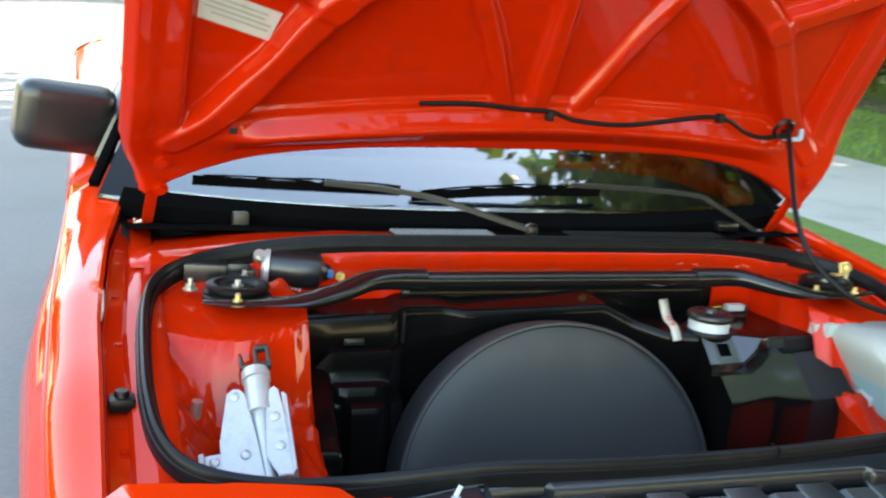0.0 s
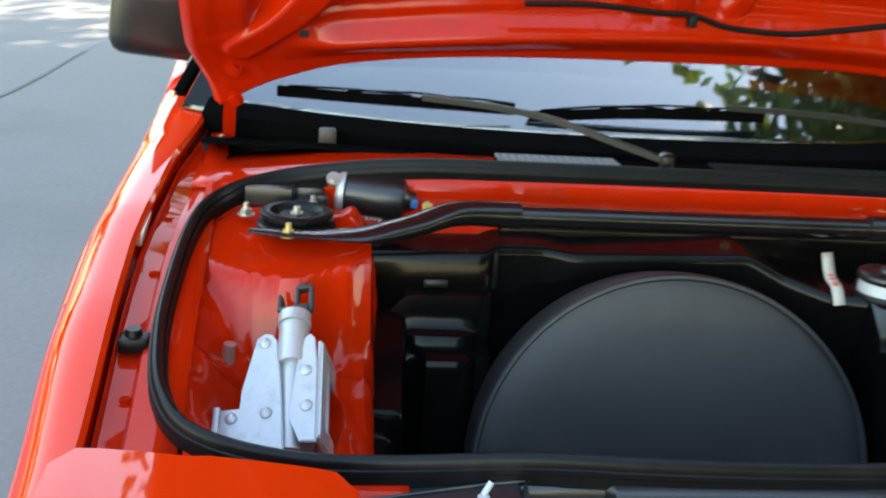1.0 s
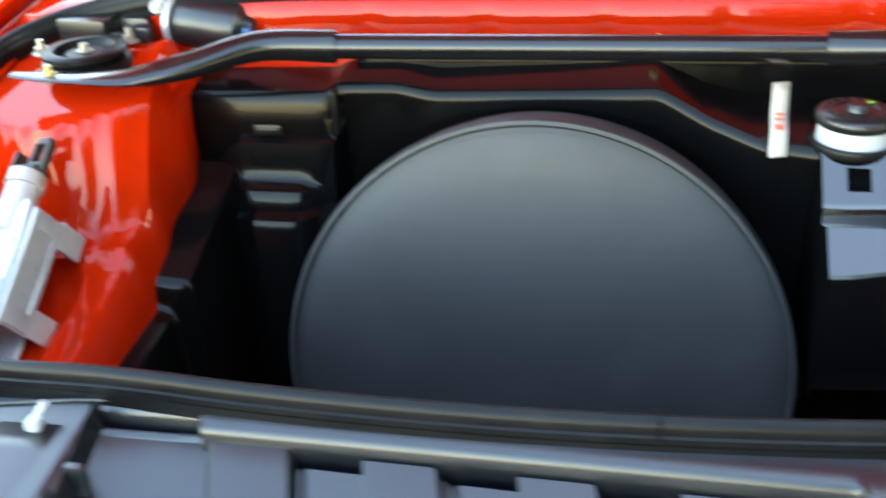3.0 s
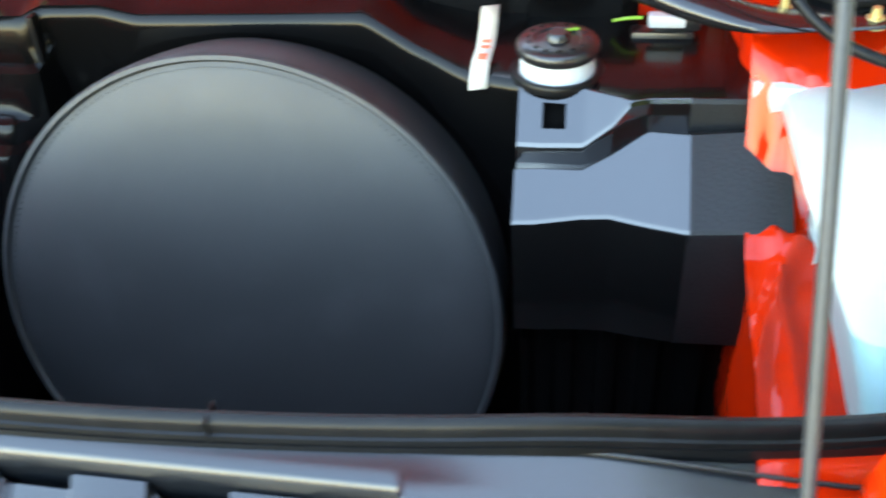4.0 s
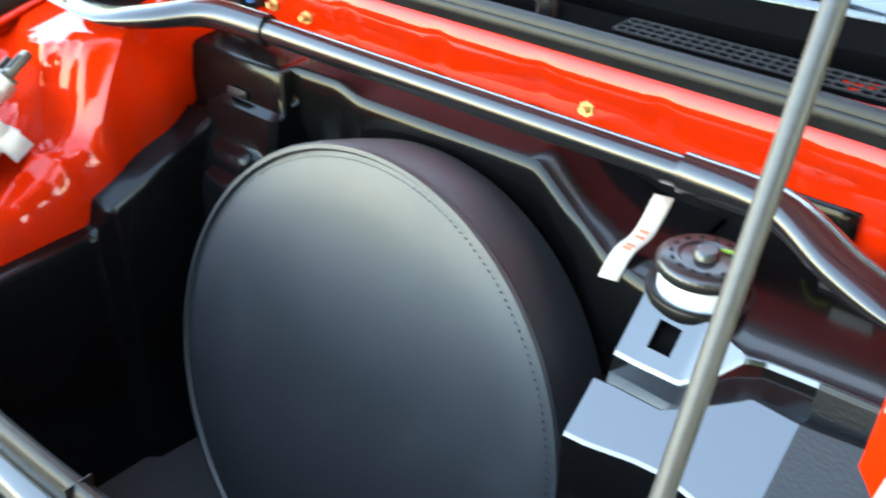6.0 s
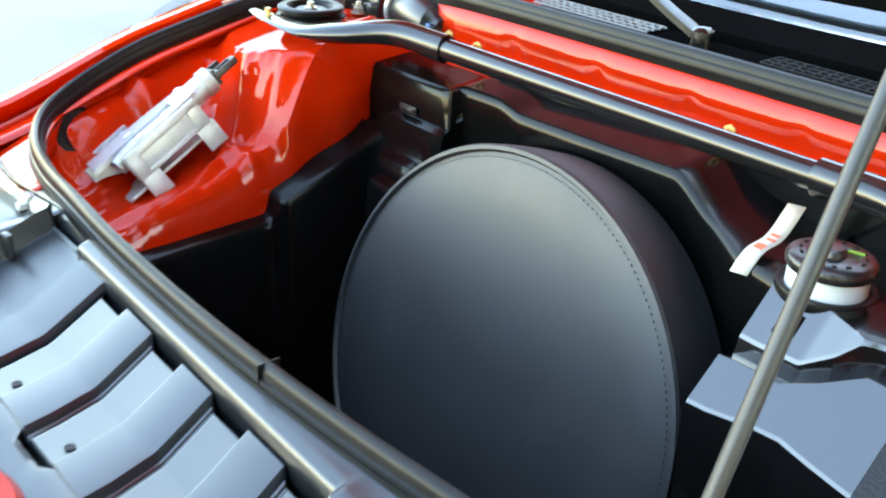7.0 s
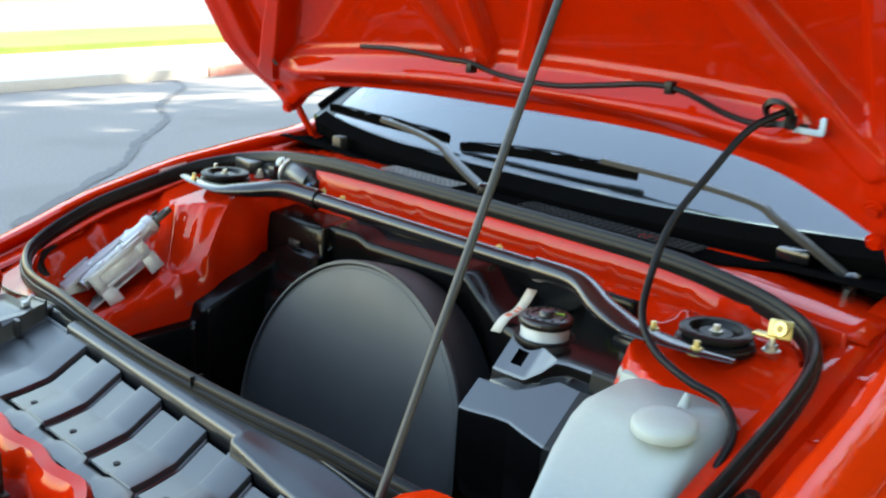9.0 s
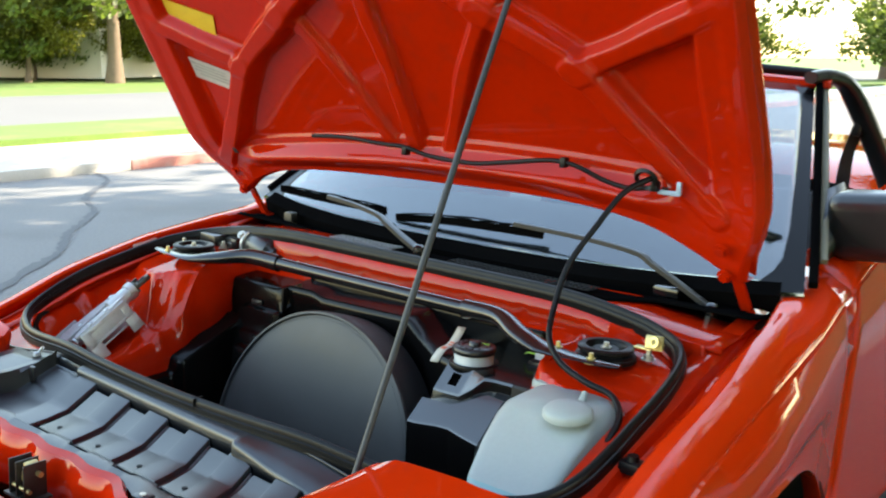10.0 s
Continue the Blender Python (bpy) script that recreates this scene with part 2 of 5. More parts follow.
def add_sweep(bm, path, profile, closed=False, up=Vector((0, 0, 1)), scales=None):
    """Sweep a closed profile of (side, up) pairs along a path, kept upright."""
    n = len(path)
    rings = []
    for i, p in enumerate(path):
        a = path[(i - 1) % n] if closed or i else path[0]
        b = path[(i + 1) % n] if closed or i < n - 1 else path[-1]
        d = (b - a).normalized()
        side = d.cross(up).normalized()
        top = side.cross(d).normalized()
        s = scales[i] if scales else (1, 1)
        rings.append([bm.verts.new(p + side * (u * s[0]) + top * (v * s[1])) for u, v in profile])
    m = len(profile)
    for i in range(n if closed else n - 1):
        r, q = rings[i], rings[(i + 1) % n]
        for k in range(m):
            bm.faces.new((r[k], r[(k + 1) % m], q[(k + 1) % m], q[k]))
    if not closed:
        bm.faces.new(rings[0][::-1])
        bm.faces.new(rings[-1])


def circle(r, n=12, ry=None):
    return [(r * math.cos(2 * math.pi * k / n), (ry or r) * math.sin(2 * math.pi * k / n)) for k in range(n)]


def add_loft(bm, rows, close_rows=False):
    grid = [[bm.verts.new(p) for p in row] for row in rows]
    for a, b in zip(grid, grid[1:]):
        for k in range(len(a) - 1):
            bm.faces.new((a[k], a[k + 1], b[k + 1], b[k]))
    return grid


def thicken(ob, t, offset=-1):
    mod = ob.modifiers.new("thickness", "SOLIDIFY")
    mod.thickness, mod.offset = t, offset
    return ob


def add_hexbolt(bm, base, axis=(0, 0, 1), r=0.008, h=0.007, stud=0.012):
    base, axis = Vector(base), Vector(axis).normalized()
    add_cyl(bm, base, base + axis * 0.0015, r * 1.45, n=18)
    add_cyl(bm, base + axis * 0.0015, base + axis * h, r, n=6)
    if stud:
        add_cyl(bm, base + axis * h, base + axis * (h + stud), r * 0.55, r * 0.48, n=12)


def lerp(a, b, t):
    return a + (b - a) * t


def smoothstep(a, b, x):
    t = max(0.0, min(1.0, (x - a) / (b - a)))
    return t * t * (3 - 2 * t)


def interp(x, xs, ys):
    return float(np.interp(x, xs, ys))


# ---- the car ----
car = tagged(empty("car"), "red two-seat sports car with its front boot lid propped open", "car")


def deck(x, y):
    """Height of the front deck line of the body."""
    z = 0.725 + 0.245 * (y - 0.157)
    if y < 0.157:
        z = 0.725 + 0.26 * (y - 0.157) - 0.35 * (y - 0.157) ** 2
    z -= 0.022 * smoothstep(0.25, 0.52, abs(x)) * (1 - smoothstep(0.22, 0.45, y))
    return z - 0.026 * smoothstep(0.3, 0.7, abs(x)) - 0.03 * max(0.0, y - 0.62) * smoothstep(0.4, 0.7, abs(x)) * 3


# fenders, one per side, with the wheel arch cut by its lower edge
ARCH_Y, ARCH_Z, ARCH_R = 0.68, 0.30, 0.355


def fender_row(y, sign, y_door=1.12):
    s = deck(0.7, y) + interp(y, [0.9, 1.03, 1.24, 1.5], [0.0, 0.012, 0.038, 0.045])
    inner = interp(y, [-0.5, -0.1, 0.55, 0.8, 1.0, 1.09, 1.2], [0.655, 0.705, 0.705, 0.688, 0.655, 0.632, 0.63])
    crest = interp(y, [-0.6, -0.3, -0.1, 0.1, 0.4, 0.67, 0.9, 1.1, 1.5, 2.2], [0.62, 0.69, 0.735, 0.76, 0.77, 0.768, 0.756, 0.742, 0.735, 0.735])
    side = crest + 0.014 + 0.022 * math.exp(-((y - 0.62) / 0.3) ** 2)
    low = 0.21
    d = y - ARCH_Y
    if abs(d) < ARCH_R:
        low = max(low, ARCH_Z + math.sqrt(ARCH_R ** 2 - d * d))
    pts = [(inner, s - 0.025), (inner, s - 0.002), (inner + 0.005, s + 0.003), (lerp(inner, crest, 0.35), s + 0.003), (lerp(inner, crest, 0.65), s - 0.006), (lerp(inner, crest, 0.93), s - 0.024),
           (crest - 0.001, s - 0.030), (crest + 0.0005, s - 0.034), (crest - 0.002, s - 0.037), (crest + 0.004, s - 0.040), (lerp(crest, side, 0.6), s - 0.075), (side, s - 0.13)]
    top = pts[-1][1]
    if low > top - 0.02:
        low = top - 0.02
    for k in (0.25, 0.5, 0.75, 1.0):
        z = lerp(top, low, k)
        pts.append((side - 0.012 * smoothstep(0.55, 0.2, z) - 0.004 * math.sin(k * 3.1), z))
    flare = pts[-1]
    pts.append((flare[0] - 0.03, flare[1] + 0.003))
    return [Vector((sign * px, y, pz)) for px, pz in pts]


ys = sorted(set([round(-0.62 + 0.03 * k, 3) for k in range(56)] + [ARCH_Y - ARCH_R + 1e-3, ARCH_Y + ARCH_R - 1e-3] +
                [ARCH_Y + ARCH_R * math.sin(a) for a in np.linspace(-1.55, 1.55, 25)]))
for sign in (-1, 1):
    bm = bmesh.new()
    add_loft(bm, [fender_row(y, sign) for y in ys + [1.086] if y <= 1.086])
    thicken(part("fender", bm, RED, car, "glossy red front fender"), 0.003)
    bm = bmesh.new()
    add_loft(bm, [fender_row(1.0895 + 0.05 * k, sign) for k in range(22)])
    door = thicken(part("door", bm, RED, car, "glossy red door"), 0.003)
    # front wheel in its arch
    wheel = empty("wheel", (sign * 0.70, ARCH_Y, 0.29), car)
    rot = pose(0, 0, 0, 0, 90 * sign, 0)
    bm = bmesh.new()
    add_lathe(bm, [(0.19, -0.09), (0.25, -0.095), (0.28, -0.085), (0.29, -0.06), (0.29, 0.06), (0.28, 0.085), (0.25, 0.095), (0.19, 0.09)], rot, 48)
    part("tyre", bm, TYRE, wheel)
    bm = bmesh.new()
    add_lathe(bm, [(0.19, -0.08), (0.185, 0.085), (0.17, 0.07), (0.06, 0.05), (0.05, 0.06), (0, 0.06)], rot, 48)
    part("rim", bm, ALLOY, wheel)
    # dark inner arch
    bm = bmesh.new()
    rows = []
    for a in np.linspace(-1.6, 1.6, 20):
        yy, zz = ARCH_Y + (ARCH_R + 0.012) * math.sin(a), ARCH_Z + (ARCH_R + 0.012) * math.cos(a)
        zz = min(zz, deck(0.7, yy) - 0.10)
        rows.append([Vector((sign * xx, yy, zz)) for xx in (0.46, 0.6, 0.775)])
    add_loft(bm, rows)
    part("wheel_arch_liner", bm, TYRE, car)

# gutters beside the opening
for sign in (-1, 1):
    bm = bmesh.new()
    rows = []
    for k in range(44):
        y = 0.0 + 0.93 * k / 43
        s = deck(0.66, y)
        inner = interp(y, [-0.5, -0.1, 0.55, 0.8, 1.0, 1.09], [0.655, 0.705, 0.705, 0.688, 0.655, 0.632])
        wave = 0.004 * math.sin(y * 40)
        rows.append([Vector((sign * px, y, pz)) for px, pz in ((inner - 0.001, s - 0.024), (inner - 0.004, s - 0.034), (inner - 0.028, s - 0.036 + wave * 0.4),
                                                             (inner - 0.034, s - 0.022), (0.652, s - 0.018), (0.622, s - 0.016))])
    add_loft(bm, rows)
    gutter = thicken(part("gutter", bm, RED_IN, car, "red painted drain channel beside the opening"), 0.002)
    for yy in (0.25, 0.33, 0.532, 0.66):
        bm = bmesh.new()
        add_hexbolt(bm, (sign * 0.683, yy, deck(0.68, yy) - 0.036), r=0.006, h=0.006, stud=0)
        part("bolt", bm, RED_IN, gutter)
    bm = bmesh.new()
    gy = 0.395
    gz = deck(0.684, gy)
    add_box(bm, (sign * 0.684, gy, gz - 0.022), (0.032, 0.028, 0.018), 0.006)
    add_cyl(bm, (sign * 0.684, gy, gz - 0.016), (sign * 0.684, gy, gz - 0.006), 0.010, 0.008, n=16)
    part("rubber_bumper", bm, RUBBER, gutter, "black rubber lid buffer")
bm = bmesh.new()
add_box(bm, (-0.702, 0.60, deck(0.7, 0.60) - 0.014), (0.003, 0.062, 0.017), 0.001, pose(0, 0, 0, 11, 8, 0).to_3x3())
part("gutter_label", bm, CREAM, car, "cream paper sticker")

# opening: rubber seal round a closed loop
def seal_y(x):
    return interp(abs(x), [0, 0.2, 0.34, 0.44], [0.150, 0.156, 0.170, 0.189])


half_loop = [(0.0, 0.150), (0.2, 0.156), (0.34, 0.170), (0.44, 0.189), (0.54, 0.217), (0.612, 0.255), (0.645, 0.306), (0.656, 0.375), (0.656, 0.45),
             (0.650, 0.55), (0.636, 0.622), (0.605, 0.674), (0.55, 0.703), (0.47, 0.713), (0.3, 0.715)]
loop = half_loop + [(0.0, 0.716)] + [(-x, y) for x, y in half_loop[:0:-1]]
dense = [(p.x, p.y) for p in smooth_path([(x, y, 0) for x, y in loop], 6, closed=True)]


seal_path = [Vector((x, y, deck(x, y) - 0.004)) for x, y in dense]
seal = empty("boot_seal", (0, 0, 0), car)
bm = bmesh.new()
add_sweep(bm, seal_path, [(-0.0095, -0.006), (-0.0098, 0.002), (-0.008, 0.0045), (-0.006, 0.0035), (-0.0052, 0.0085), (-0.003, 0.0122), (0.001, 0.0135), (0.0045, 0.0115), (0.0062, 0.007), (0.0065, 0.002), (0.0085, 0.001), (0.0085, -0.006)], closed=True)
part("bulb", bm, RUBBER, seal, "black rubber sealing bulb")
bm = bmesh.new()
add_sweep(bm, [p + Vector((0, 0, -0.006)) for p in seal_path], [(-0.0095, -0.01), (-0.0105, 0.002), (0.0095, 0.002), (0.009, -0.01)], closed=True)
part("base_strip", bm, RUBBER, seal)
bm = bmesh.new()
add_box(bm, (0.077, 0.1515, deck(0, 0.1515) - 0.0005), (0.0016, 0.0195, 0.019), 0.0005)
part("joint", bm, RUBBER, seal)

# inner flange below the seal, all round
bm = bmesh.new()
rows = [[], []]
n = len(seal_path)
for i in range(n + 1):
    p = seal_path[i % n]
    a, b = seal_path[(i - 1) % n], seal_path[(i + 1) % n]
    side = (b - a).normalized().cross(Vector((0, 0, 1)))
    rows[0].append(p + side * -0.006 + Vector((0, 0, -0.012)))
    rows[1].append(p + side * -0.006 + Vector((0, 0, -0.05)))
add_loft(bm, rows)
thicken(part("opening_flange", bm, RED_IN, car), 0.002)

# wheel houses: red pressed metal with the strut towers
TOWER = (0.52, 0.60)
ARC = ((0.635, 0.575), (0.60, 0.552), (0.56, 0.526), (0.52, 0.49), (0.485, 0.446), (0.455, 0.392), (0.44, 0.34), (0.433, 0.29))


def house_z(x, y):
    """Height of the red inner wing at |x|, y."""
    z = interp(y, [0.12, 0.2, 0.3, 0.4, 0.5, 0.56, 0.8], [0.57, 0.585, 0.61, 0.64, 0.68, 0.70, 0.71])
    z += 0.07 * smoothstep(0.565, 0.635, x) * (1 - smoothstep(0.45, 0.6, y) * 0.5)
    d = math.hypot((x - TOWER[0]) * 0.95, y - TOWER[1])
    t = 1 - smoothstep(0.085, 0.145, d)
    back = smoothstep(0.55, 0.68, y)
    t = max(t, back * (1 - smoothstep(0.60, 0.64, x)) * 0.96)
    z = lerp(z, 0.808 - 0.03 * back * (d > 0.1), t)
    z += 0.014 * math.exp(-((y - 0.40 - 0.28 * (0.6 - x)) / 0.013) ** 2) * (1 - t)
    # pressed arc over the wheel house, creases and hammer marks
    arc = min(math.hypot(x - ax - u * (bx - ax), y - ay - u * (by - ay)) for (ax, ay), (bx, by) in zip(ARC, ARC[1:])
              for u in (max(0.0, min(1.0, ((x - ax) * (bx - ax) + (y - ay) * (by - ay)) / ((bx - ax) ** 2 + (by - ay) ** 2))),))
    z += 0.009 * math.exp(-(arc / 0.008) ** 2)
    z -= 0.006 * math.exp(-(math.hypot(x - 0.47, y - 0.50) / 0.022) ** 2) + 0.007 * math.exp(-(math.hypot(x - 0.445, y - 0.44) / 0.018) ** 2)
    z += 0.007 * math.exp(-((x - 0.462 + 0.05 * (y - 0.4)) / 0.009) ** 2) * smoothstep(0.2, 0.3, y)
    z += 0.010 * smoothstep(0.555, 0.565, x - 0.12 * (y - 0.4)) * (1 - t)
    z += 0.006 * noise.noise(Vector((x * 22, y * 24, 3.0))) + 0.003 * noise.noise(Vector((x * 60, y * 55, 8.0)))
    return z


for sign in (-1, 1):
    bm = bmesh.new()
    rows = []
    for j in range(90):
        y = 0.15 + 0.60 * j / 89
        row = [Vector((sign * 0.642, y, deck(0.64, y) - 0.03)), Vector((sign * 0.641, y, min(deck(0.64, y) - 0.035, house_z(0.635, y) + 0.03)))]
        for i in range(48):
            x = 0.637 - (0.637 - 0.437) * i / 47
            row.append(Vector((sign * x, y, min(house_z(x, y), deck(x, y) - 0.02))))
        z_in = house_z(0.437, y)
        fold = 0.005 * math.sin(y * 62) * smoothstep(0.45, 0.52, y)
        lean = 0.0 if sign < 0 else 0.016 + 0.016 * smoothstep(0.40, 0.46, y) * (1 - smoothstep(0.56, 0.62, y))
        row.append(Vector((sign * (0.429 + lean * 0.6), y, z_in - 0.010)))
        row.append(Vector((sign * (0.423 + lean + fold * 0.5), y, z_in - 0.05)))
        row.append(Vector((sign * (0.420 + lean + fold), y, z_in - 0.1)))
        row.append(Vector((sign * (0.418 + lean * 0.8), y, 0.42)))
        rows.append(row)
    add_loft(bm, rows)
    thicken(part("inner_wing", bm, RED_IN, car, "red painted inner wing with strut tower"), 0.003, 1)

# strut mounts on the towers
for sign in (-1, 1):
    mount = empty("strut_mount", (sign * 0.52, 0.60, 0.807), car)
    bm = bmesh.new()
    add_lathe(bm, [(0, 0.012), (0.02, 0.012), (0.024, 0.006), (0.028, 0.008), (0.030, 0.014), (0.033, 0.017), (0.042, 0.017), (0.045, 0.015), (0.045, 0.012), (0.039, 0.010),
                   (0.039, 0.007), (0.046, 0.005), (0.046, 0.002), (0.049, 0.0), (0.049, -0.006)], None, 48)
    part("ring", bm, RUBBER, mount, "black grooved strut mount")
    bm = bmesh.new()
    add_hexbolt(bm, (0, 0, 0.006), r=0.009, h=0.008, stud=0.007)
    part("nut", bm, BOLT, mount)
    for bx, by in ((0.009, -0.062), (0.063, 0.021), (-0.06, -0.046) if sign > 0 else (-0.02, 0.066)):
        bm = bmesh.new()
        add_hexbolt(bm, (sign * bx, by, 0.002), r=0.0075, h=0.008, stud=0.008)
        part("bolt", bm, ZINC if by < 0 else BOLT, mount)

# strut brace
brace = empty("strut_brace", (0, 0.6, 0.826), car)
bm = bmesh.new()
add_sweep(bm, [Vector((x, -0.002, 0.001)) for x in np.linspace(-0.26, 0.26, 14)], circle(0.0130, 20))
part("tube", bm, BAR_BLACK, brace, "black enamelled brace tube")
for sign in (-1, 1):
    pts = smooth_path([(sign * 0.575, -0.055, -0.014), (sign * 0.51, -0.062, -0.013), (sign * 0.44, -0.06, -0.013), (sign * 0.385, -0.045, -0.006), (sign * 0.32, -0.012, 0.004), (sign * 0.24, -0.002, 0.001)], 6)
    nn = len(pts)
    sc = [(interp(k / (nn - 1), [0, 0.12, 0.4, 0.7, 1], [0.5, 1.0, 1.5, 1.25, 1.0]), interp(k / (nn - 1), [0, 0.25, 0.5, 0.8, 1], [0.16, 0.2, 0.75, 1.0, 1.12])) for k in range(nn)]
    bm = bmesh.new()
    add_sweep(bm, pts, circle(0.0155, 20), scales=sc)
    part("end_arm", bm, BAR_BLACK, brace, "black pressed end arm bolted to the tower")

# rear wall of the boot and the cowl
bm = bmesh.new()
rows = []
for k in range(160):
    x = -0.64 + 1.28 * k / 159
    dent = 0.0016 * smoothstep(0.052, 0.058, abs((x + 0.62) % 0.13 - 0.065))
    rows.append([Vector((x, y + (dent if 0.72 < z < 0.83 else 0), z)) for y, z in ((0.712, deck(x, 0.712) - 0.012), (0.706, deck(x, 0.706) - 0.02), (0.702, 0.825), (0.701, 0.80), (0.701, 0.785), (0.702, 0.775), (0.704, 0.70))])
add_loft(bm, rows)
thicken(part("boot_rear_wall", bm, RED_IN, car, "red painted bulkhead of the front boot"), 0.003)
for nm, x, z in (("bolt", 0.088, 0.802), ("bolt", -0.345, 0.806), ("bolt", -0.29, 0.803)):
    bm = bmesh.new()
    add_hexbolt(bm, (x, 0.703, z), (0, -1, 0.1), r=0.008, h=0.007, stud=0.008)
    part(nm, bm, ZINC, car)
bm = bmesh.new()
rows = []
for k in range(41):
    x = -0.66 + 1.32 * k / 40
    arc = 0.03 * (x / 0.66) ** 2
    rows.append([Vector((x, y, z)) for y, z in ((0.716, deck(x, 0.712) - 0.012), (0.726, deck(x, 0.715) - 0.006), (0.745 + arc, deck(x, 0.715) - 0.003), (0.778 + arc + 0.055 * smoothstep(0.3, 0.5, abs(x)), deck(x, 0.715) - 0.001))])
add_loft(bm, rows)
thicken(part("cowl_lip", bm, RED_IN, car, "dusty red scuttle edge behind the seal"), 0.003)
cowl = empty("cowl_panel", (0, 0.85, 0.85), car)
bm = bmesh.new()
rows = []
for k in range(41):
    x = -0.66 + 1.32 * k / 40
    arc = 0.03 * (x / 0.66) ** 2
    back_off = 0.03 * (1 - smoothstep(-0.27, -0.25, x)) + 0.035 * smoothstep(0.33, 0.5, -x) + 0.06 * smoothstep(0.42, 0.5, x)
    y_in = max(0.785 + arc, 0.755 + arc + back_off)
    rows.append([Vector((x, y - 0.85, z - 0.85)) for y, z in ((0.741 + arc + back_off, 0.850), (0.743 + arc + back_off, 0.858 - 0.3 * arc), (y_in, 0.860 - 0.3 * arc), (max(0.80 + 0.8 * arc, y_in + 0.012), 0.845), (0.90 + 0.6 * arc, 0.840), (0.955 + arc, 0.842), (1.0 + arc, 0.840))])
add_loft(bm, rows)
thicken(part("panel", bm, COWL, cowl, "matte black plastic scuttle panel"), 0.003)
for x0, x1, mat_g in ((-0.242, -0.066, GREY_MESH), (0.08, 0.40, CHARCOAL)):
    bm = bmesh.new()
    for k in range(int((x1 - x0) / 0.0115) + 1):
        add_box(bm, (x0 + k * 0.0115, -0.088, 0.0155), (0.0015, 0.036, 0.002))
    for k in range(4):
        add_box(bm, ((x0 + x1) / 2, -0.106 + k * 0.012, 0.0158), (x1 - x0, 0.0014, 0.002))
    part("vent_grille", bm, mat_g, cowl, "slotted air intake grille", smooth=False)
bm = bmesh.new()
add_box(bm, (-0.48, 0.0, 0.012), (0.026, 0.022, 0.03), 0.005)
part("washer_jet", bm, STEEL_DARK, cowl)
bm = bmesh.new()
add_box(bm, (0.49, 0.02, 0.012), (0.05, 0.03, 0.02), 0.006)
part("stop_block", bm, BAR_BLACK, cowl)

# windscreen, header and cabin
WS_B, WS_T = 0.868, 1.46
wind = empty("windscreen", (0, 1.0, 0.88), car)


def ws_point(u, v, off=0.0):
    """u from -1 to 1 across, v from 0 to 1 up the glass."""
    hw = lerp(0.690, 0.503, v)
    y = lerp(WS_B, WS_T - 0.03, v) + lerp(0.12, 0.05, v) * abs(u) ** 2.4
    z = lerp(0.888, 1.245, v) + 0.014 * math.sin(math.pi * v) - lerp(0.0, 0.015, v) * u * u + 0.012 * abs(u) ** 3 * (1 - v)
    return Vector((hw * u, y - 1.0 - off * 0.52, z - 0.88 + off * 0.85))


bm = bmesh.new()
add_loft(bm, [[ws_point(u, v) for u in np.linspace(-1, 1, 33)] for v in np.linspace(-0.06, 1, 18)])
g = thicken(part("glass", bm, GLASS, wind, "tinted laminated glass reflecting sky and trees"), 0.005)
g.visible_shadow = False
for sgn in (-1, 1):
    bm = bmesh.new()
    add_loft(bm, [[ws_point(sgn * lerp(u, 1.0, k), v, 0.0012) for k in (0.0, 0.5, 1.0)] for v, u in ((-0.05, 0.86), (-0.01, 0.90), (0.03, 0.928), (0.08, 0.945), (0.2, 0.955), (0.5, 0.957), (0.8, 0.955), (0.93, 0.945), (0.98, 0.92))])
    part("black_border", bm, BLACK_LINER, wind, "black printed edge of the glass")
    bm = bmesh.new()
    add_sweep(bm, [ws_point(sgn * 1.02, v, 0.004) for v in np.linspace(-0.02, 1.02, 14)], [(-0.008, -0.010), (-0.008, 0.003), (-0.004, 0.006), (0.004, 0.006), (0.008, 0.003), (0.008, -0.010)])
    part("pillar", bm, COWL, wind, "black windscreen pillar")
    bm = bmesh.new()
    add_sweep(bm, [ws_point(sgn * 1.035, v, -0.006) + Vector((0, 0.014, 0)) for v in np.linspace(0.08, 1.0, 14)], [(-0.006, -0.006), (-0.006, 0.004), (-0.003, 0.006), (0.003, 0.006), (0.006, 0.004), (0.006, -0.006)])
    part("pillar_trim", bm, BEIGE, wind, "beige inner pillar trim")
bm = bmesh.new()
add_sweep(bm, [ws_point(u, 1.0, 0.004) + Vector((0, 0.03, 0.006)) for u in np.linspace(-1.05, 1.05, 21)], [(-0.026, -0.012), (-0.026, 0.002), (-0.016, 0.007), (0.016, 0.007), (0.026, 0.002), (0.026, -0.012)])
part("header", bm, RED, wind, "red windscreen header rail")
bm = bmesh.new()
add_sweep(bm, [ws_point(u, 1.0, 0.004) + Vector((0, 0.05, 0.022)) for u in np.linspace(-1.05, 1.05, 21)], circle(0.012, 10))
part("header_seal", bm, RUBBER, wind)
bm = bmesh.new()
add_loft(bm, [[ws_point(u, v, o) for u in np.linspace(-0.95, 0.95, 33)] for v, o in ((-0.085, -0.02), (-0.07, 0.005), (-0.02, 0.005), (-0.018, 0.001))])
part("lower_trim", bm, COWL, wind)
cabin = empty("cabin", (0, 1.6, 0.6), car)
bm = bmesh.new()
rows = [[Vector((x, y - 1.6, z - 0.6 - 0.02 * (x / 0.6) ** 2)) for x in np.linspace(-0.68, 0.68, 13)] for y, z in ((0.885, 0.845), (0.94, 0.86), (1.02, 0.875), (1.10, 0.888), (1.25, 0.895), (1.40, 0.90), (1.47, 0.885), (1.49, 0.80), (1.5, 0.4))]
add_loft(bm, rows)
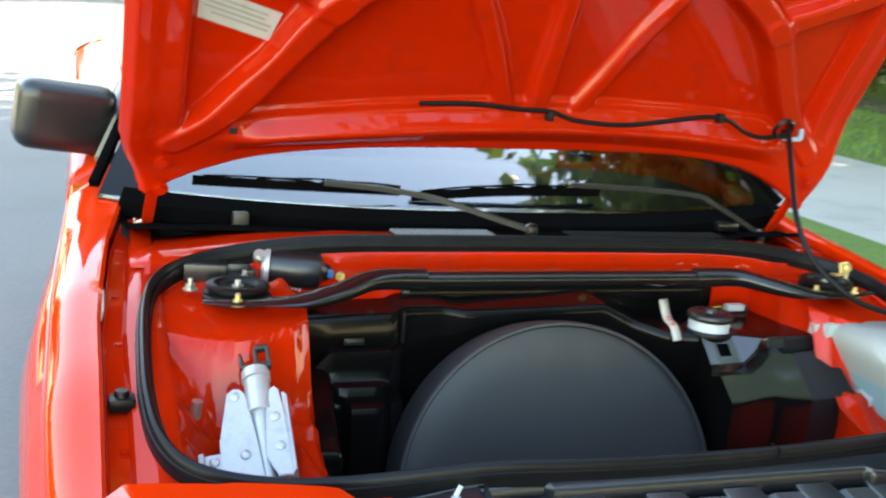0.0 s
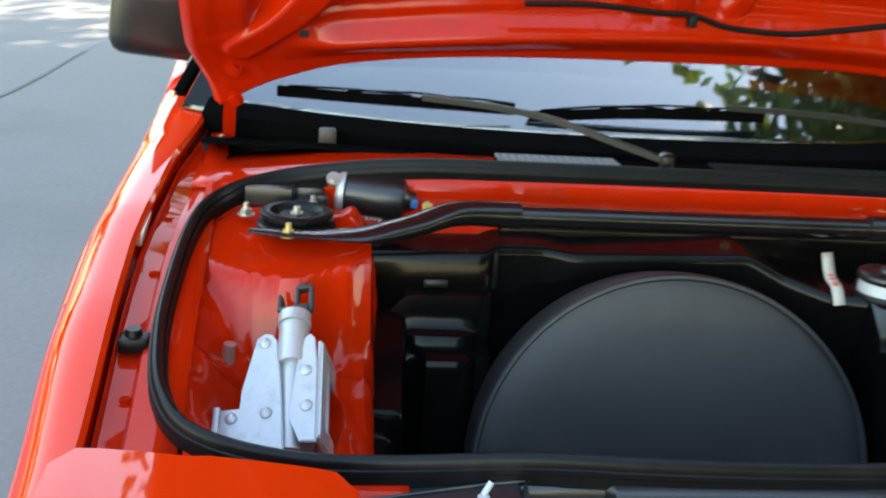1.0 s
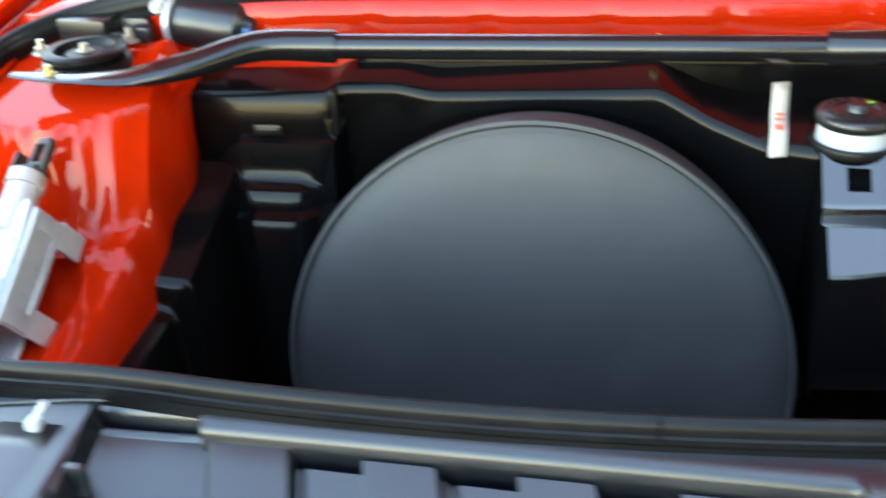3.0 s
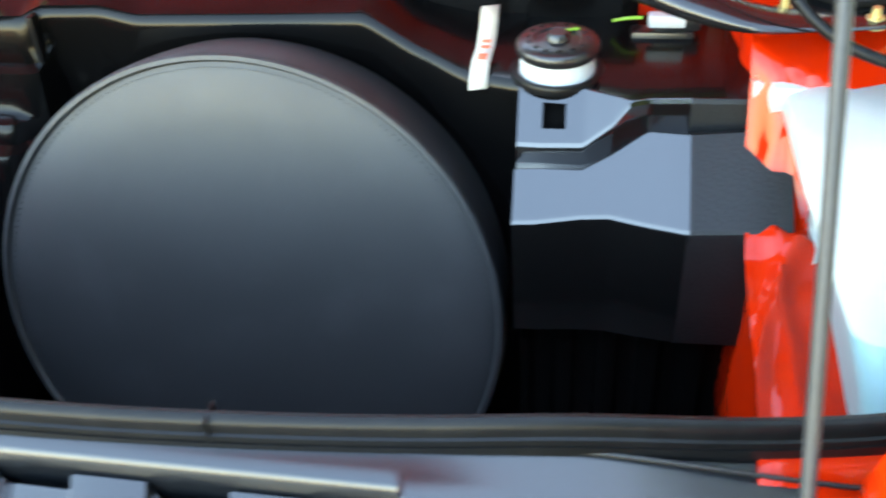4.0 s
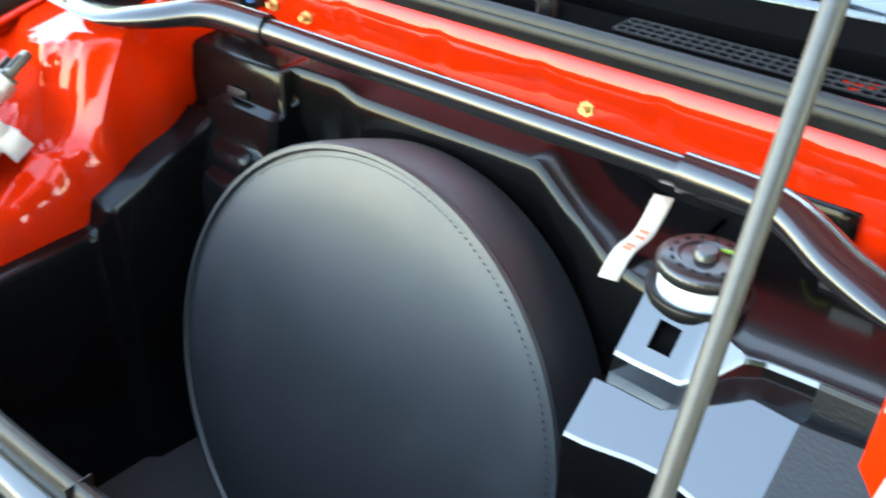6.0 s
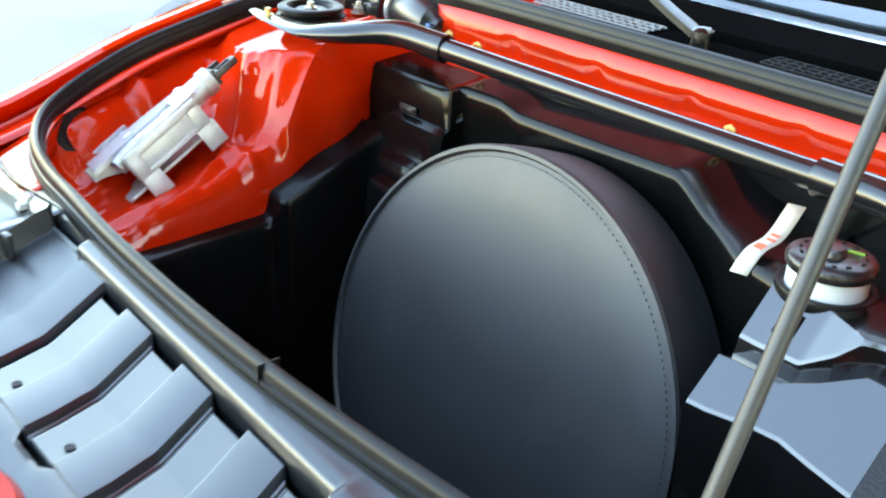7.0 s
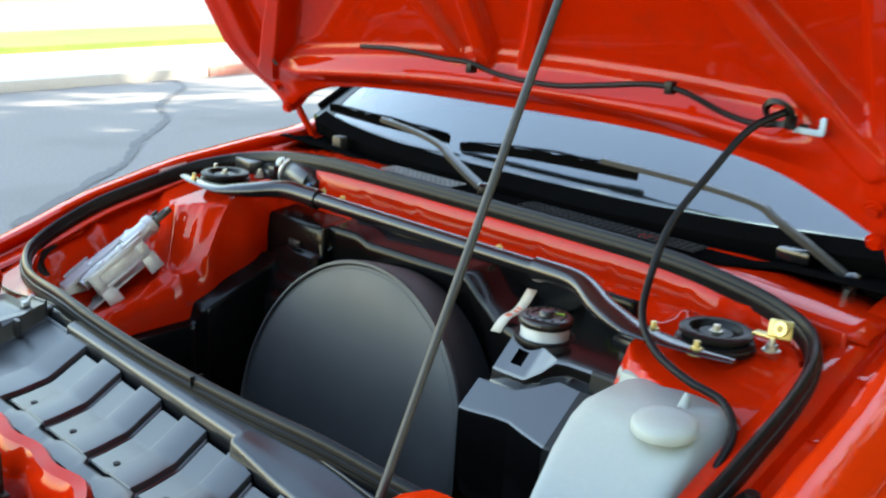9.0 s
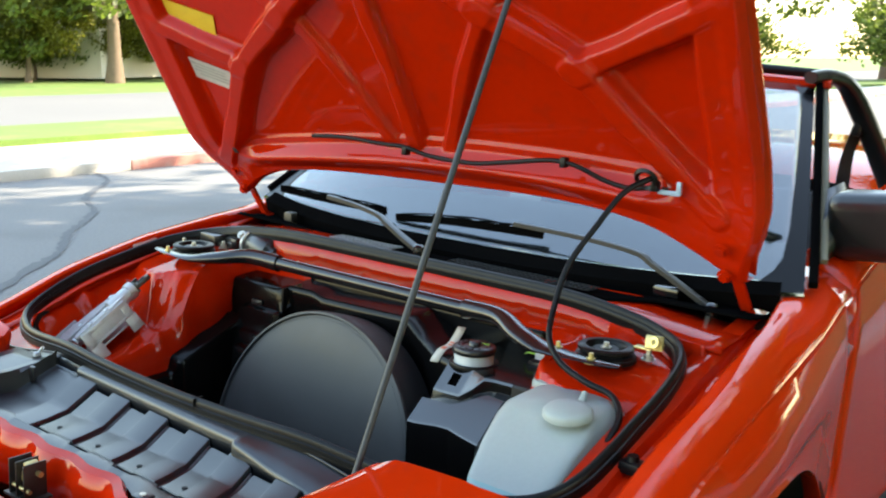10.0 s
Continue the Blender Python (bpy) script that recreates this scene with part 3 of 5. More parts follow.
part("dashboard", bm, INTERIOR, cabin, "black dashboard")
for sgn in (-1, 1):
    bm = bmesh.new()
    add_box(bm, (sgn * 0.34, 0.42, 0.0), (0.46, 0.5, 0.16), 0.05)
    add_box(bm, (sgn * 0.34, 0.55, 0.12), (0.46, 0.14, 0.4), 0.05, pose(0, 0, 0, -14, 0, 0).to_3x3())
    part("seat", bm, INTERIOR, cabin, "black bucket seat")
bm = bmesh.new()
add_box(bm, (0, 0.1, -0.3), (1.5, 2.0, 0.06), 0.01)
add_box(bm, (0, 0.88, 0.05), (1.4, 0.05, 0.6), 0.02)
part("floor_and_bulkhead", bm, INTERIOR, cabin)
for sgn in (-1, 1):
    bm = bmesh.new()
    path = smooth_path([(sgn * 0.50, 1.455, 1.248), (sgn * 0.515, 1.53, 1.252), (sgn * 0.53, 1.61, 1.235), (sgn * 0.553, 1.68, 1.165), (sgn * 0.60, 1.755, 1.03), (sgn * 0.66, 1.83, 0.86)], 6)
    nk = len(path)
    add_sweep(bm, path, circle(0.02, 12), scales=[(interp(k / (nk - 1), [0, 0.2, 0.5, 1], [0.8, 1.0, 1.5, 2.0]), interp(k / (nk - 1), [0, 0.3, 1], [0.7, 0.9, 1.0])) for k in range(nk)])
    frame_arm = part("roof_frame", bm, BLACK_SATIN, car, "black roof frame curving down behind the door")
    bm = bmesh.new()
    add_sweep(bm, smooth_path([(sgn * 0.545, 1.69, 1.14), (sgn * 0.52, 1.71, 1.05), (sgn * 0.515, 1.72, 0.9)], 5), [(-0.016, -0.001), (0.016, -0.001), (0.016, 0.001), (-0.016, 0.001)])
    part("seat_belt", bm, INTERIOR, car, "black belt webbing")
    bm = bmesh.new()
    add_box(bm, (sgn * 0.546, 1.687, 1.135), (0.02, 0.03, 0.036), 0.006)
    part("belt_anchor", bm, BLACK_SATIN, car)
# rear deck
bm = bmesh.new()
rows = [[Vector((x, y, z - 0.30 * (abs(x) / 0.72) ** 5 * (z > 0.6))) for x in np.linspace(-0.72, 0.72, 25)] for y, z in ((2.2, 0.955), (2.3, 0.99), (2.7, 1.02), (3.2, 1.03), (3.35, 1.0), (3.4, 0.5), (3.36, 0.25))]
add_loft(bm, rows)
part("rear_deck", bm, RED, car, "glossy red rear deck")
for sgn in (-1, 1):
    bm = bmesh.new()
    add_loft(bm, [[Vector((sgn * xq, y, z + dz)) for xq, z, dz in ((0.70, 0.21, 0), (0.735, 0.45, 0), (0.735, 0.60, 0), (0.719, 0.665, 0.03 * min(1, (y - 2.19) * 2)))] for y in (2.19, 2.5, 3.0, 3.38)])
    thicken(part("rear_quarter", bm, RED, car, "glossy red rear quarter panel"), 0.003)
bm = bmesh.new()
add_loft(bm, [[Vector((x, 3.375, z)) for x in np.linspace(-0.73, 0.73, 9)] for z in (0.24, 0.45, 0.60, 0.70)])
thicken(part("tail_panel", bm, RED, car, "glossy red tail panel"), 0.003)
bm = bmesh.new()
add_box(bm, (0, 1.2, 0.22), (1.5, 3.6, 0.03), 0.01)
part("underbody", bm, TYRE, car)

# door mirrors
for sign in (-1, 1):
    mir = empty("door_mirror", (sign * 0.755, 1.16, 0.985), car)
    bm = bmesh.new()
    add_box(bm, (0, 0, 0.004), (0.17, 0.09, 0.128), 0.034, pose(0, 0, 0, 6, -6 * sign, -12 * sign).to_3x3(), 4)
    part("housing", bm, BLACK_SATIN, mir, "black plastic mirror housing")
    bm = bmesh.new()
    add_loft(bm, [[Vector((sign * x, y, z)) for x, y, z in row] for row in (((-0.085, -0.075, -0.075), (-0.075, 0.0, -0.065), (-0.065, 0.075, -0.06)), ((-0.088, -0.055, -0.03), (-0.06, 0.0, -0.02), (-0.07, 0.08, -0.02)),
                                                                           ((-0.095, -0.02, 0.012), (-0.08, 0.03, 0.02), (-0.085, 0.085, 0.03)), ((-0.11, 0.03, 0.055), (-0.105, 0.06, 0.06), (-0.102, 0.09, 0.065)))])
    thicken(part("sail_foot", bm, BLACK_SATIN, mir, "black triangular mirror foot"), 0.006)
    bm = bmesh.new()
    add_box(bm, (sign * 0.009, 0.0435, 0), (0.12, 0.002, 0.085), 0.0, pose(0, 0, 0, 6, 0, -12 * sign).to_3x3())
    part("mirror_glass", bm, MIRROR, mir)

# wipers
def wiper(name_pts, blade_pts, width):
    w = empty("wiper", (0, 0, 0), car)
    bm = bmesh.new()
    P = smooth_path(name_pts, 6)
    k = len(P)
    add_sweep(bm, P, [(-0.5, -0.5), (-0.5, 0.4), (-0.25, 0.5), (0.25, 0.5), (0.5, 0.4), (0.5, -0.5)], scales=[(lerp(width, 0.008, i / (k - 1)), 0.009) for i in range(k)])
    part("arm", bm, WIPER, w, "grey-black wiper arm")
    bm = bmesh.new()
    p = Vector(name_pts[0])
    add_lathe(bm, [(0, 0.012), (0.008, 0.011), (0.012, 0.007), (0.013, -0.012)], Matrix.Translation(p), 20)
    part("pivot_cap", bm, BAR_BLACK, w)
    bm = bmesh.new()
    B = smooth_path(blade_pts, 8)
    add_sweep(bm, B, [(-0.0025, -0.010), (-0.004, 0.002), (-0.002, 0.006), (0.002, 0.006), (0.004, 0.002), (0.0025, -0.010)])
    blade = part("blade", bm, COWL, w, "black wiper blade")
    for a, b in ((0.04, 0.46), (0.54, 0.96), (0.25, 0.75)):
        bm = bmesh.new()
        q = [B[int(lerp(a, b, j / 6) * (len(B) - 1))] + Vector((0, -0.002, 0.007 + (0.005 if b - a > 0.45 else 0.003) * math.sin(math.pi * j / 6))) for j in range(7)]
        add_sweep(bm, q, [(-0.0028, -0.0012), (-0.0028, 0.0012), (0.0028, 0.0012), (0.0028, -0.0012)])
        part("yoke", bm, COWL, blade)


wiper([(0.003, 0.750, 0.874), (-0.055, 0.768, 0.889), (-0.115, 0.790, 0.905), (-0.165, 0.812, 0.916), (-0.25, 0.828, 0.926), (-0.345, 0.838, 0.932)],
      [(-0.20, 0.876, 0.916), (-0.30, 0.868, 0.920), (-0.42, 0.872, 0.922), (-0.555, 0.888, 0.924)], 0.017)
wiper([(0.575, 0.868, 0.846), (0.52, 0.868, 0.874), (0.455, 0.868, 0.906), (0.418, 0.872, 0.921), (0.30, 0.878, 0.930), (0.14, 0.880, 0.934)],
      [(0.205, 0.888, 0.922), (0.10, 0.880, 0.922), (-0.03, 0.879, 0.918), (-0.175, 0.882, 0.906)], 0.017)

# bonnet: skin, pressed frame and ribs in its own plane
HU = Vector((0, -0.494, 0.869))
HN = Vector((0, 0.869, 0.494))
HO = Vector((0, 0.843, 0.90))
bonnet = empty("boot_lid", HO, car)


def hood(x, s, n=0.0):
    """A point of the lid: x across, s up from the hinge line, n behind the frame plane."""
    n += (0.066 * x - 0.006) * smoothstep(0.03, 0.22, s)   # the lid hangs a little twisted on its prop
    return Vector((x, 0, 0)) + HU * s + HN * n


def hz(z):
    return (z - 0.90) / 0.869


def hood_half(s):
    return 0.642 + 0.032 * smoothstep(0, 0.13, s) - 0.05 * smoothstep(0.5, 1.05, s)


def hood_base(x):
    return 0.118 * (1 - min(1, abs(x) / 0.635) ** 3.8)


S_TOP = 1.04
bm = bmesh.new()
rows = []
for i in range(41):
    u = -1 + 2 * i / 40
    row = []
    for j in range(25):
        v = j / 24
        x0 = u * 0.642
        s = lerp(hood_base(x0), S_TOP - 0.05 * u * u, v)
        x = u * hood_half(s)
        row.append(hood(x * 1.004, s, 0.036 + 0.018 * (1 - u * u) * math.sin(math.pi * min(1, v * 1.1))))
    rows.append(row)
add_loft(bm, rows)
thicken(part("outer_skin", bm, RED, bonnet, "red lid skin seen from below"), 0.002)


# pressed inner frame: one sheet whose ribs run into each other
def rib_line(pts, width, depth):
    return smooth_path([(x, s, 0) for x, s in pts], 5), width, depth


RIBS = []
for sg in (-1, 1):
    RIBS.append(rib_line([(sg * 0.60, hz(1.01)), (sg * 0.54, hz(1.06)), (sg * 0.47, hz(1.138)), (sg * 0.385, hz(1.236)), (sg * 0.26, hz(1.312)), (sg * 0.12, hz(1.40)), (0.0, hz(1.48))], 0.058, 0.040))
    RIBS.append(rib_line([(sg * 0.385, hz(1.234)), (sg * 0.49, hz(1.268)), (sg * 0.63, hz(1.322))], 0.050, 0.032))
    RIBS.append(rib_line([(sg * 0.065, hz(1.07)), (sg * 0.15, hz(1.22)), (sg * 0.23, hz(1.33))], 0.040, 0.020))
    RIBS.append(rib_line([(sg * 0.23, hz(1.33)), (sg * 0.42, hz(1.50)), (sg * 0.6, hz(1.62))], 0.055, 0.028))
RIBS.append(rib_line([(-0.012, hz(1.06)), (-0.016, hz(1.22)), (-0.03, hz(1.35)), (0.0, hz(1.48))], 0.046, 0.024))


def rib_height(x, s):
    """How far the pressing stands from the skin at x, s (arrays)."""
    total = np.zeros_like(x)
    for P, w, d in RIBS:
        best = np.full_like(x, 9.0)
        for p, q in zip(P[:-1], P[1:]):
            ex, ey = q.x - p.x, q.y - p.y
            t = np.clip(((x - p.x) * ex + (s - p.y) * ey) / (ex * ex + ey * ey), 0, 1)
            best = np.minimum(best, np.hypot(x - p.x - t * ex, s - p.y - t * ey))
        w2 = w * (1 + 0.07 * np.sin(x * 23 + s * 31))
        k = np.clip((0.60 * w2 - best) / (0.33 * w2), 0, 1)
        h = d * k * k * (3 - 2 * k)
        total = np.maximum(total, h) + 0.3 * np.minimum(total, h)
    return np.minimum(total, 0.044)


def ramp(x, a, b):
    t = np.clip((x - a) / (b - a), 0, 1)
    return t * t * (3 - 2 * t)


NU, NV = 300, 240
uu = np.linspace(-1, 1, NU)[:, None] * np.ones((1, NV))
vv = (np.linspace(0, 1, NV)[None, :] ** 1.15) * np.ones((NU, 1))
base_row = np.array([hood_base(u * 0.642) for u in np.linspace(-1, 1, NU)])[:, None]
ss = base_row + (S_TOP - 0.05 * uu * uu - base_row) * vv
half = 0.642 + 0.032 * ramp(ss, 0, 0.13) - 0.05 * ramp(ss, 0.5, 1.05)
xx_ = uu * half
edge_in = half - np.abs(xx_)
h_ribs = rib_height(xx_, ss)
# flat border along the sides with an inner wall
border = 0.030 * (1 - ramp(edge_in, 0.078, 0.098)) + 0.004 * (1 - ramp(edge_in, 0.03, 0.05))
top_border = 0.028 * ramp(ss, S_TOP - 0.13, S_TOP - 0.10)
# cross rail: flat band, crest, then a shelf turned to the sky
crest = (1.055 - 0.12 * xx_ ** 2 - 0.90) / 0.869
q = ss - crest
band = np.interp(q, [-0.2, -0.035, -0.008, 0.0, 0.005, 0.026, 0.040, 0.046], [0.026, 0.026, 0.043, 0.046, 0.044, 0.014, 0.010, 0.0])
soft = ramp(np.abs(xx_), 0.46, 0.56)
corner = 0.032 * (1 - ramp(q, 0.02, 0.06))
band = band * (1 - soft) + corner * soft
def soft_max(a, b, k=0.007):
    w = np.clip(0.5 + 0.5 * (a - b) / k, 0, 1)
    return a * w + b * (1 - w) + k * w * (1 - w)


h_all = soft_max(soft_max(h_ribs, border), soft_max(top_border, band))
nn_ = 0.030 - h_all
# rolled rim
nn_ = nn_ + 0.014 * (1 - ramp(edge_in, 0.0, 0.012)) + 0.012 * (1 - ramp(ss - base_row, 0.0, 0.008))
bm = bmesh.new()
rows = []
for i in range(NU):
    row = [hood(xx_[i, 0], ss[i, 0] - 0.002, 0.032)] + [hood(xx_[i, j], ss[i, j], nn_[i, j]) for j in range(NV)]
    rows.append(row)
add_loft(bm, rows)
part("inner_frame", bm, RED_IN, bonnet, "red pressed inner frame with branching ribs", angle=60)
for sg in (-1, 1):
    hb = bmesh.new()
    add_sweep(hb, [Vector(p) - HO for p in ((sg * 0.612, 0.83, 0.985), (sg * 0.617, 0.835, 0.94), (sg * 0.622, 0.87, 0.89), (sg * 0.625, 0.90, 0.85))], [(-0.009, -0.004), (-0.009, 0.004), (0.009, 0.004), (0.009, -0.004)], up=Vector((0, -1, 0)))
    hinge = part("hinge", hb, RED_IN, bonnet, "red painted lid hinge")
    for zz in (0.972, 0.925):
        bm = bmesh.new()
        yy = 0.72 + (1.116 - zz) * 0.494 / 0.869
        add_hexbolt(bm, Vector((sg * 0.612, yy, zz)) - HO - HN * 0.012, -HN, r=0.009, h=0.008, stud=0)
        part("bolt", bm, RED_IN, hinge)
# dark plates in place of slotted holes, and labels on the lid
def hood_plate(name, x, z, w, h, rot, material, label="", n=0.0235, parent=None):
    b2 = bmesh.new()
    s = hz(z)
    c, sn = math.cos(radians(rot)), math.sin(radians(rot))
    vs = [hood(x + a * w / 2 * c - b * h / 2 * sn, s + a * w / 2 * sn + b * h / 2 * c, n) for a, b in ((-1, -1), (1, -1), (1, 1), (-1, 1))]
    b2.faces.new([b2.verts.new(v) for v in vs])
    ob = part(name, b2, material, parent or bonnet, label, smooth=False)
    return thicken(ob, 0.0008, 0)


hood_plate("white_label", -0.532, 1.205, 0.128, 0.047, -18, PAPER, "aged white printed label")
hood_plate("yellow_label", -0.535, 1.326, 0.17, 0.046, -18, YELLOW, "yellow printed label")
for k in range(4):
    hood_plate("print_line", -0.532 + 0.003 * k, 1.218 - 0.008 * k, 0.1 - 0.015 * (k % 2), 0.0025, -18, INK_GREY, "", 0.0222)
for sg in (-1, 1):
    hood_plate("drain_hole_patch", sg * 0.518, 1.051, 0.012, 0.014, 0, TYRE, "", -0.0165)
# cable clipped to the lid
cable_pts = [(-0.24, 1.107), (-0.15, 1.108), (-0.06, 1.10), (-0.006, 1.097), (0.05, 1.082), (0.14, 1.075), (0.22, 1.082), (0.31, 1.092), (0.36, 1.086), (0.41, 1.065), (0.455, 1.055), (0.505, 1.06)]
bm = bmesh.new()
add_sweep(bm, smooth_path([hood(x, hz(z), -0.024) for x, z in cable_pts], 6), circle(0.0042, 10), up=HN)
part("washer_pipe", bm, RUBBER, bonnet, "black rubber washer pipe along the lid")
for x, z in ((-0.006, 1.09), (0.34, 1.09), (0.505, 1.062)):
    bm = bmesh.new()
    add_box(bm, hood(x, hz(z), -0.024), (0.012, 0.016, 0.018), 0.003)
    part("pipe_clip", bm, RUBBER, bonnet)
bm = bmesh.new()
add_box(bm, hood(0.527, hz(1.052), -0.022), (0.04, 0.006, 0.008), 0.002)
add_box(bm, hood(0.545, hz(1.06), -0.022), (0.008, 0.006, 0.022), 0.002)
part("stay_hook", bm, CLIP_BLUE, bonnet, "pale blue plastic hook")
bm = bmesh.new()
add_lathe(bm, [(0.018, -0.005), (0.023, 0), (0.018, 0.005), (0.013, 0), (0.018, -0.005)], Matrix.Translation(hood(0.492, hz(1.074), -0.028)) @ HN.to_track_quat("Z", "Y").to_matrix().to_4x4(), 20)
part("rubber_loop", bm, RUBBER, bonnet)

# hose from the lid to the washer tank
bm = bmesh.new()
add_sweep(bm, smooth_path([(0.504, 0.745, 1.078), (0.476, 0.701, 1.053), (0.455, 0.654, 0.998), (0.437, 0.607, 0.938), (0.441, 0.566, 0.88), (0.462, 0.522, 0.839), (0.499, 0.498, 0.812), (0.55, 0.488, 0.796),
                           (0.594, 0.490, 0.785), (0.624, 0.462, 0.768), (0.631, 0.42, 0.745), (0.631, 0.37, 0.71), (0.630, 0.33, 0.66)], 6), circle(0.005, 10), up=Vector((0, 1, 0.2)))
part("washer_hose", bm, RUBBER, car, "black rubber hose")
# prop
bm = bmesh.new()
add_sweep(bm, [Vector((0.4305, 0.098, 0.664)), Vector((0.426, 0.20, 0.875)), Vector((0.4195, 0.35, 1.184)), Vector((0.413, 0.50, 1.493))], circle(0.0047, 12), up=Vector((1, 0, 0)))
part("prop_rod", bm, ROD_GREY, car, "grey steel lid prop rod")

# black moulded boot liner
liner = empty("boot_liner", (0, 0, 0), car)
bm = bmesh.new()
add_loft(bm, [[Vector((x, y, 0.225 + 0.006 * math.sin(x * 30))) for x in np.linspace(-0.43, 0.43, 12)] for y in np.linspace(0.15, 0.72, 8)])
part("liner_floor", bm, BLACK_SATIN, liner)
bm = bmesh.new()
rows = []
for k in range(41):
    x = -0.62 + 1.24 * k / 40
    y = 0.168 + 0.03 * (x / 0.6) ** 4
    z = deck(x, 0.15)
    rows.append([Vector((x, y - 0.012, z - 0.008)), Vector((x, y, z - 0.02)), Vector((x, y + 0.004, z - 0.06)), Vector((x, y + 0.01, 0.4)), Vector((x, y + 0.02, 0.225))])
add_loft(bm, rows)
thicken(part("liner_front", bm, BLACK_SATIN, liner, "black plastic front wall of the boot"), 0.003)
# left: stepped shelf above a low ledge
EDGE_X = [-0.43, -0.27, -0.255, -0.19, -0.15, 0.0, 0.088, 0.14, 0.19, 0.24]
EDGE_Y = [0.633, 0.630, 0.638, 0.64, 0.632, 0.624, 0.617, 0.60, 0.575, 0.56]
EDGE_Z = [0.757, 0.760, 0.768, 0.768, 0.762, 0.768, 0.773, 0.748, 0.735, 0.735]
bm = bmesh.new()
rows = []
for k in range(70):
    x = -0.425 + 0.665 * k / 69
    y, z = interp(x, EDGE_X, EDGE_Y), interp(x, EDGE_X, EDGE_Z)
    rec = smoothstep(-0.27, -0.245, x)
    lo = lerp(0.735, z - 0.035, rec)
    low_y = lerp(0.628, 0.655, rec)
    step = [Vector((x, 0.701, z + 0.01)), Vector((x, y + 0.02, z + 0.006)), Vector((x, y + 0.006, z + 0.004)), Vector((x, y + 0.001, z - 0.002)), Vector((x, y, z - 0.010))]
    if rec < 0.5:
        # bulging panel with a moulded foot, then the ledge
        tread = smoothstep(-0.385, -0.362, x) * (1 - smoothstep(-0.295, -0.275, x))
        tread2 = max(0.5, tread) if x > -0.35 else max(0.5, smoothstep(-0.36, -0.335, x))
        foot = 0.715 - 0.028 * (1 - smoothstep(-0.405, -0.37, x))
        step += [Vector((x, y - 0.004, lerp(z, foot, 0.5))), Vector((x, y - 0.004, foot)), Vector((x, y - 0.016, foot - 0.006)), Vector((x, y - 0.02, foot - 0.03)), Vector((x, y - 0.022, 0.669)),
                 Vector((x, y - 0.022 - 0.005 * tread, 0.664)), Vector((x, y - 0.022 - 0.016 * tread, 0.660)), Vector((x, y - 0.022 - 0.021 * tread, 0.651)), Vector((x, y - 0.022 - 0.023 * tread, 0.640)), Vector((x, y - 0.022 - 0.037 * tread2, 0.634)), Vector((x, y - 0.022 - 0.043 * tread2, 0.622)), Vector((x, y - 0.022 - 0.046 * tread2, 0.225))]
    else:
        wall = y + 0.014
        step += [Vector((x, y + 0.001, z - 0.02)), Vector((x, y + 0.002, z - 0.03)), Vector((x, y + 0.004, z - 0.04)), Vector((x, y + 0.006, z - 0.06)), Vector((x, wall, z - 0.09)),
                 Vector((x, wall, 0.64)), Vector((x, wall, 0.58)), Vector((x, wall, 0.5)), Vector((x, wall, 0.42)), Vector((x, wall, 0.35)), Vector((x, wall, 0.28)), Vector((x, wall, 0.225))]
    rows.append(step)
add_loft(bm, rows)
part("liner_back", bm, BLACK_LINER, liner, "glossy black moulded back panel")
bm = bmesh.new()
rows = []
for k in range(34):
    x = -0.245 + 0.595 * k / 33
    rows.append([Vector((x, y, z)) for y, z in ((0.700, 0.788), (0.696, 0.789), (0.6935, 0.786), (0.693, 0.775), (0.694, 0.74), (0.696, 0.70))])
add_loft(bm, rows)
thicken(part("rear_apron", bm, BLACK_LINER, liner, "black apron up the bulkhead"), 0.002)
bm = bmesh.new()
add_box(bm, (-0.336, 0.6235, 0.7225), (0.032, 0.004, 0.011), 0.002)
add_box(bm, (-0.336, 0.621, 0.7225), (0.024, 0.004, 0.005), 0.001)
part("catch", bm, BLACK_SATIN, liner, "small moulded catch")
bm = bmesh.new()
add_box(bm, (-0.2575, 0.632, 0.742), (0.006, 0.016, 0.05), 0.002)
part("panel_joint", bm, RUBBER, liner)
# ledge along the left and right wheel house
bm = bmesh.new()
rows = []
for y in [0.615, 0.59, 0.56, 0.53, 0.50, 0.475, 0.469, 0.466, 0.463, 0.460, 0.457, 0.453, 0.44, 0.42, 0.35, 0.28, 0.2, 0.17]:
    top = interp(y, [0.17, 0.33, 0.452, 0.458, 0.463, 0.468, 0.53, 0.615], [0.572, 0.580, 0.585, 0.590, 0.608, 0.615, 0.643, 0.684])
    x1 = interp(y, [0.17, 0.455, 0.468, 0.615], [-0.405, -0.40, -0.385, -0.372])
    rows.append([Vector((-0.436, y, top + 0.008)), Vector((-0.428, y, top + 0.003)), Vector((x1 - 0.012, y, top)), Vector((x1 - 0.004, y, top - 0.003)), Vector((x1, y, top - 0.012)), Vector((x1 + 0.004, y, 0.225))])
add_loft(bm, rows)
part("side_ledge", bm, BLACK_LINER, liner, "glossy black ledge below the inner wing")
# right: moulded cover over the pedal box, with the fluid reservoir through it
cover = empty("pedal_box_cover", (0.35, 0.53, 0.7), car)


CX = [0.241, 0.260, 0.300, 0.325, 0.340, 0.356, 0.390, 0.430, 0.478]
PLATE_Y, PLATE_Z = [0.519, 0.517, 0.513, 0.519, 0.527, 0.532, 0.534, 0.535, 0.535], [0.702, 0.7025, 0.706, 0.724, 0.740, 0.7405, 0.7405, 0.7405, 0.7405]
TOP_Y = [0.489, 0.489, 0.487, 0.497, 0.505, 0.513, 0.510, 0.511, 0.511]
LOW_Y = [0.453, 0.453, 0.456, 0.456, 0.453, 0.450, 0.4445, 0.4445, 0.4445]


